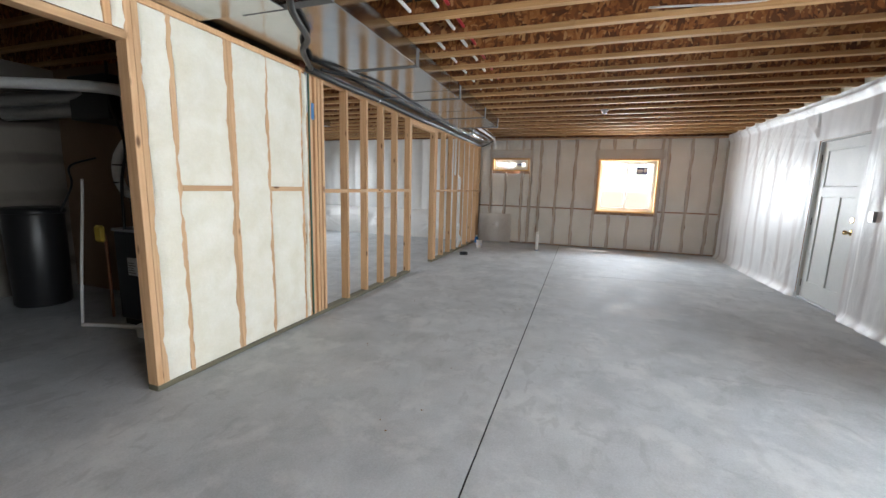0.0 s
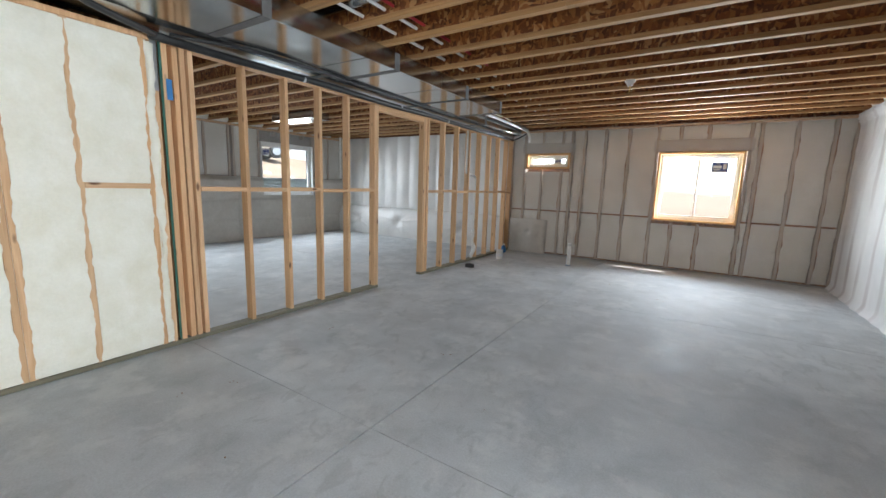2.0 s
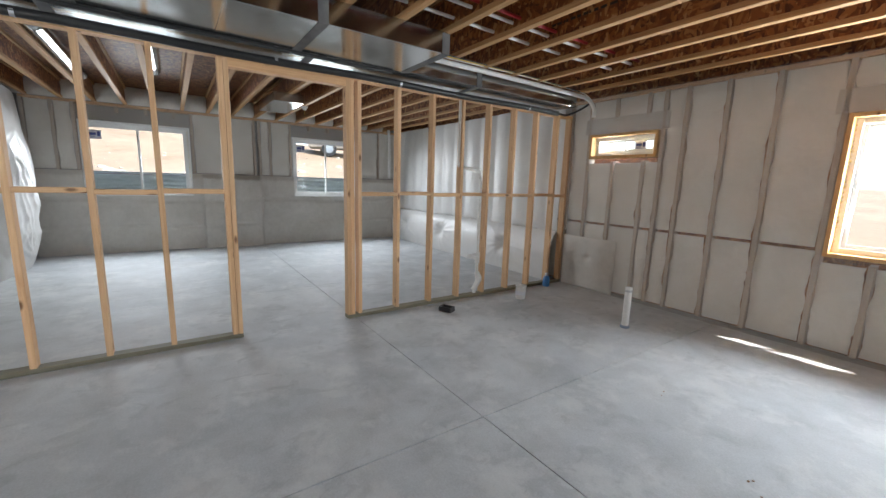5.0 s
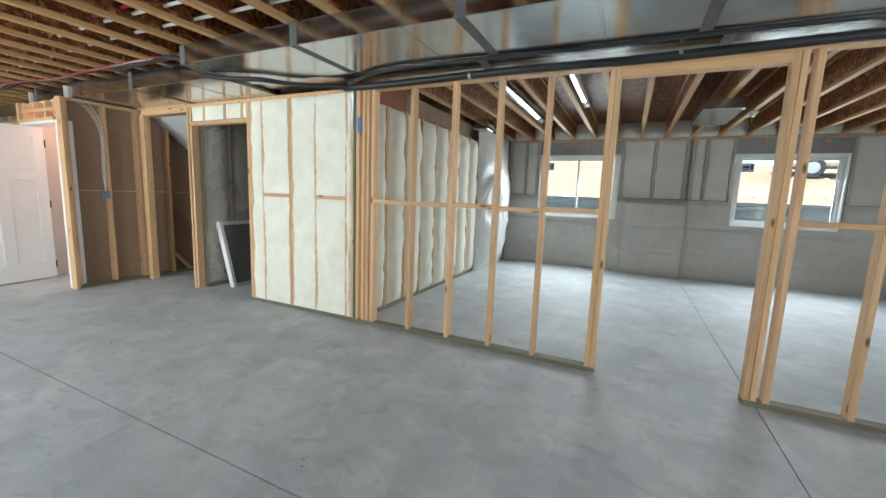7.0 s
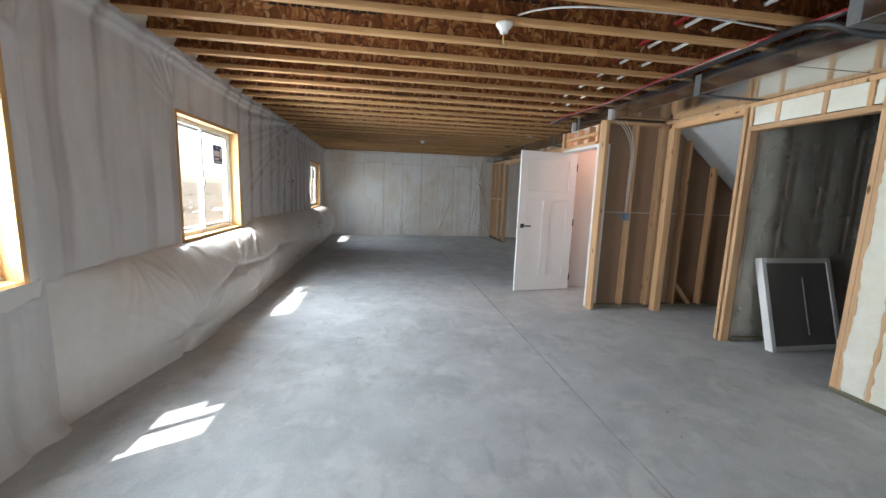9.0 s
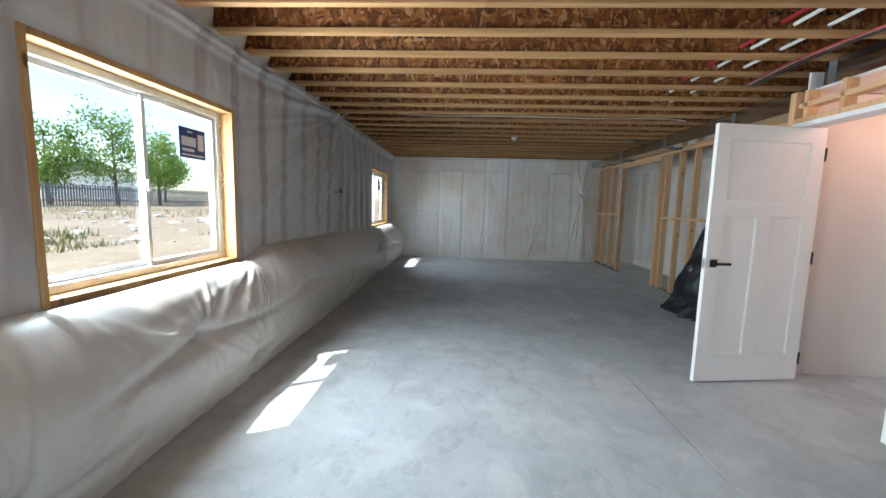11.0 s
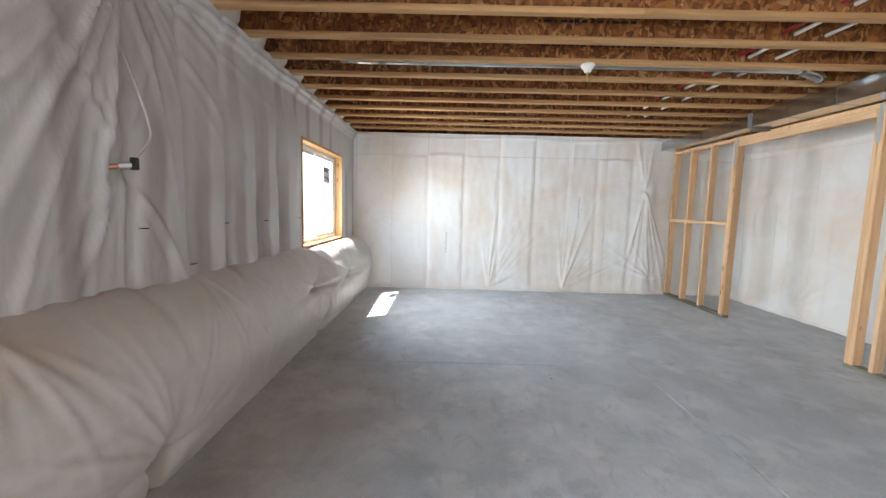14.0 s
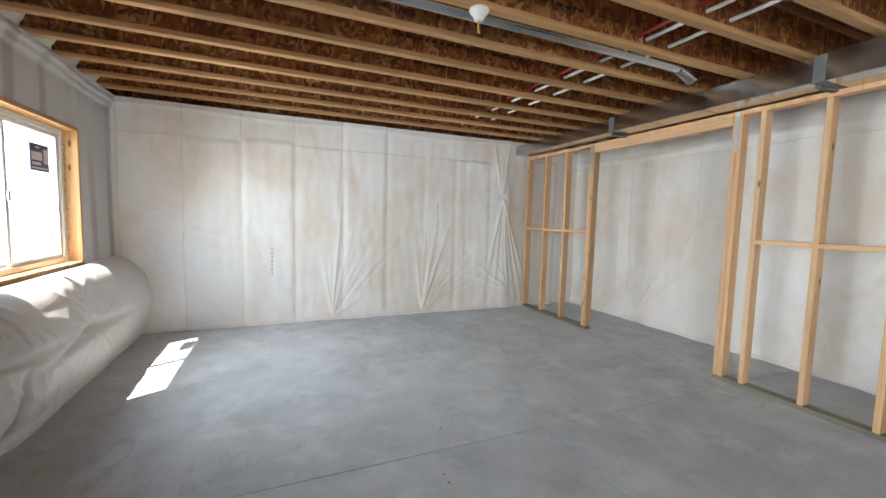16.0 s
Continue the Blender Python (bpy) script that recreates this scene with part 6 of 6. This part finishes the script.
single("vent_pipe", hose([(-6.95, 9.45, 1.45), (-6.95, 9.45, 2.3), (-6.9, 9.4, 2.55)], 0.03, 6, 12), PVC, "white plastic vent pipe in the corner", "pipe", smooth=True)

# ---- outside ----
def ground_z(x, y):
    d = max(0.0, max(x - 3.5, -7.6 - x, y - 10.2, -8.6 - y))
    base = 0.62 if x > -4 else 0.62 + 0.75 * min(1.0, (-4 - x) / 3.0)
    hill = 0.0
    if x < -12:
        hill += 2.6 * (1 - math.exp(-((-12 - x) / 9.0) ** 2)) * (0.6 + 0.4 * math.exp(-((y - 4) / 14) ** 2))
    far = math.hypot(x, y)
    return base + hill + 0.003 * min(d, 40) * (1 if x > 0 else 2.0) + 0.05 * rough(x, y, 0.0, 0.5) * min(1, d / 2) * (1 if far < 120 else 0.2)


gx = [-900, -400, -180, -90] + steps(-60, -8, 1.5) + [-7.6, 3.45] + steps(4.2, 60, 1.6) + [90, 180, 400, 900]
gy = [-900, -400, -180, -90] + steps(-60, -9.5, 2.5) + [-8.6] + steps(-7, 9, 2.0) + [10.1] + steps(11, 60, 2.5) + [90, 180, 400, 900]
ground_bm = sheet(lambda x, y: Vector((x, y, ground_z(x, y))), gx, gy, lambda u, v: -7.6 < u < 3.45 and -8.6 < v < 10.1)
ground = tagged(new("ground", mesh_of("ground", ground_bm, DIRT, smooth=True)), "bare stony dirt round the house", "ground", kind="structure")
skirt = bmesh.new()
for lo, hi in (((-7.75, -8.75, -0.3), (-7.61, 10.20, 0.4)), ((3.41, -8.75, -0.3), (3.55, 10.20, 0.6)), ((-7.61, 10.06, -0.3), (3.41, 10.20, 0.6)), ((-7.61, -8.75, -0.3), (3.51, -8.61, 0.6))):
    add_box(skirt, lo, hi)
tagged(new("wall_footing", mesh_of("wall_footing", skirt, WALL_CONC)), "buried concrete footing", "wall", kind="structure")
tagged(new("roof", mesh_of("roof", box_mesh((-7.7, -8.7, 2.952), (3.5, 10.15, 3.2)), ROOF)), "underside of the storey above", "roof", kind="structure")


def rock(bm, at, r, seed):
    rnd = random.Random(seed)
    vs = bmesh.ops.create_icosphere(bm, subdivisions=1, radius=r, matrix=pose(*at, rnd.random() * 360, rnd.random() * 360, 0))["verts"]
    for v in vs:
        v.co = Vector(at) + (v.co - Vector(at)) * (0.7 + 0.5 * rnd.random())
        v.co.z = at[2] + (v.co.z - at[2]) * 0.6


rnd = random.Random(5)
bm = bmesh.new()
for i in range(420):
    x = rnd.choice((rnd.uniform(4.5, 17), rnd.uniform(-19, -9.5), rnd.uniform(4.5, 13)))
    y = rnd.uniform(-14, 14)
    rock(bm, (x, y, ground_z(x, y)), 0.04 + 0.22 * rnd.random() ** 3, i)
tagged(new("stones", mesh_of("stones", bm, ROCK)), "pale stones scattered over the dirt", "stones", kind="stuff")
bm = bmesh.new()
for i in range(9000):
    x, y = (rnd.uniform(11.5, 23.4), rnd.uniform(-24, 8)) if i % 4 else (rnd.uniform(6.5, 9.5), rnd.gauss(-4, 2.2))
    if rough(x, y, 3.0, 0.45) < -0.05:
        continue
    z = ground_z(x, y) - 0.01
    h, a = 0.05 + 0.14 * rnd.random(), rnd.random() * 6.28
    d = Vector((math.cos(a), math.sin(a), 0)) * 0.012
    p = Vector((x, y, z))
    tip = p + Vector((rnd.gauss(0, 0.05), rnd.gauss(0, 0.05), h))
    bm.faces.new((bm.verts.new(p - d), bm.verts.new(p + d), bm.verts.new(tip)))
tagged(new("weeds", mesh_of("weeds", bm, GRASS)), "tufts of green weeds in the dirt", "grass", kind="stuff")


def tree(at, h, seed, label="leafy green deciduous tree behind the fence"):
    rnd = random.Random(seed)
    ob = thing("tree", label, "tree", at, group="trees beyond the fence")
    bm = bmesh.new()
    tips = []
    tube(bm, curve_pts([(0, 0, -0.1), (0.05, 0.02, h * 0.25), (0.0, 0.08, h * 0.5), (0.08, 0.0, h * 0.85)], 4), [0.12 * h / 5 * (1 - 0.06 * k) for k in range(13)], 8)
    for k in range(16):
        z = h * (0.2 + 0.6 * rnd.random())
        a, l = rnd.random() * 6.28, h * (0.22 + 0.2 * rnd.random()) * (1.15 - 0.5 * z / h)
        e = Vector((math.cos(a) * l, math.sin(a) * l, z + l * (0.3 + 0.6 * rnd.random())))
        m = Vector((math.cos(a) * l * 0.5, math.sin(a) * l * 0.5, z + l * 0.15))
        tube(bm, curve_pts([(0, 0, z), m, e], 3), [0.035, 0.03, 0.026, 0.022, 0.018, 0.014, 0.01], 5)
        tips += [m.lerp(e, q) for q in (0.3, 0.6, 0.85, 1.0)]
    part("trunk", bm, BARK, ob)
    bm = bmesh.new()
    for p in tips:
        for k in range(60):
            c = p + Vector([rnd.gauss(0, 0.075 * h) for _ in range(3)])
            if c.z < h * 0.12:
                continue
            s = 0.07 + 0.06 * rnd.random()
            u = Vector([rnd.gauss(0, 1) for _ in range(3)]).normalized()
            w = u.cross(Vector([rnd.gauss(0, 1) for _ in range(3)])).normalized()
            bm.faces.new([bm.verts.new(c + q) for q in (u * s, w * s * 0.6, -u * s, -w * s * 0.6)])
    part("crown", bm, LEAF, ob, kind="stuff")
    return ob


for i, (x, y, h) in enumerate(((25.5, -24.5, 6.2), (27.5, -21.8, 5.4), (26.0, -29.0, 5.2), (31.0, -36.0, 5.5), (27.0, -13.0, 4.6), (26.0, 1.0, 4.6))):
    tree((x, y, ground_z(x, y)), h, 11 + i)
fence = thing("fence", "weathered grey picket fence", "fence", (23.6, 0, ground_z(23.6, -20)))
picket = mesh_of("picket", box_mesh((-0.012, -0.045, 0.0), (0.012, 0.045, 1.25), 0.004), FENCE)
rail = mesh_of("fence_rail", box_mesh((0.015, -42, 0), (0.05, 6.4, 0.08)), FENCE)
for k in range(290):
    piece("picket", picket, fence, pose(0.0, -42 + 0.167 * k, 0.02 * math.sin(k * 1.7)))
for z in (0.3, 1.0):
    piece("fence_rail", rail, fence, pose(0, 0, z))


def house(at, turn, w, d, h, label, roof_h=1.6):
    ob = thing("house", label, "house", at, turn)
    part("wall", box_mesh((-w / 2, -d / 2, -1), (w / 2, d / 2, h)), STUCCO, ob)
    bm = bmesh.new()
    o = 0.4
    vs = [bm.verts.new(p) for p in ((-w / 2 - o, -d / 2 - o, h), (w / 2 + o, -d / 2 - o, h), (w / 2 + o, d / 2 + o, h), (-w / 2 - o, d / 2 + o, h), (-w / 2 - o, 0, h + roof_h), (w / 2 + o, 0, h + roof_h))]
    for q in ((0, 1, 5, 4), (2, 3, 4, 5), (0, 4, 3), (1, 2, 5), (0, 3, 2, 1)):
        bm.faces.new([vs[i] for i in q])
    part("roof", bm, ROOF, ob)
    for k in range(4):
        x = -w / 2 + w * (k + 0.5) / 4
        wd = part("window", box_mesh((x - 0.55, -d / 2 - 0.03, h * 0.4), (x + 0.55, -d / 2 + 0.02, h * 0.8)), DARK_GLASS, ob)
        bm = bmesh.new()
        ring(bm, x - 0.62, x + 0.62, h * 0.4 - 0.07, h * 0.8 + 0.07, 0.07, -d / 2 - 0.06, -d / 2 - 0.03)
        part("frame", bm, VINYL, wd)
    return ob


house((-32, 22, 2.4), 70, 14, 9, 5.2, "pale two-storey house across the lot")
house((62, -62, 1.5), -60, 18, 10, 3.4, "low house with dark roof far off")
truck = thing("pickup_truck", "white pickup truck parked on the dirt", "car", (-19.5, 13.8, ground_z(-19.5, 13.8)), 75)
part("body", box_mesh((-2.6, -0.95, 0.45), (2.6, 0.95, 1.05), 0.12), STUCCO, truck)
cab = part("cab", box_mesh((-0.6, -0.85, 1.05), (1.3, 0.85, 1.8), 0.16), STUCCO, truck)
part("side_glass", box_mesh((-0.4, -0.87, 1.2), (1.05, 0.87, 1.65), 0.05), DARK_GLASS, cab)
for x in (-1.6, 1.7):
    for y in (-0.85, 0.85):
        wh = part("wheel", tube(bmesh.new(), [(x, y - 0.12, 0.38), (x, y + 0.12, 0.38)], 0.38, 20), RUBBER, truck)
        part("rim", tube(bmesh.new(), [(x, y - 0.125, 0.38), (x, y + 0.125, 0.38)], 0.22, 16), GALV_DULL, wh)
for i, (a, b) in enumerate(WIN_W):
    well = sheet(lambda u, z: Vector((-7.62 - 0.85 * math.sin(math.pi * u) ** 0.6 - 0.015 * math.sin(z * 60), (a - 0.25) + (b - a + 0.5) * u, z)), steps(0, 1, 0.03), steps(0.7, 1.42, 0.02))
    single("window_well", well, CORRUGATED, "corrugated galvanised steel window well", "window well", smooth=True, group="window wells")
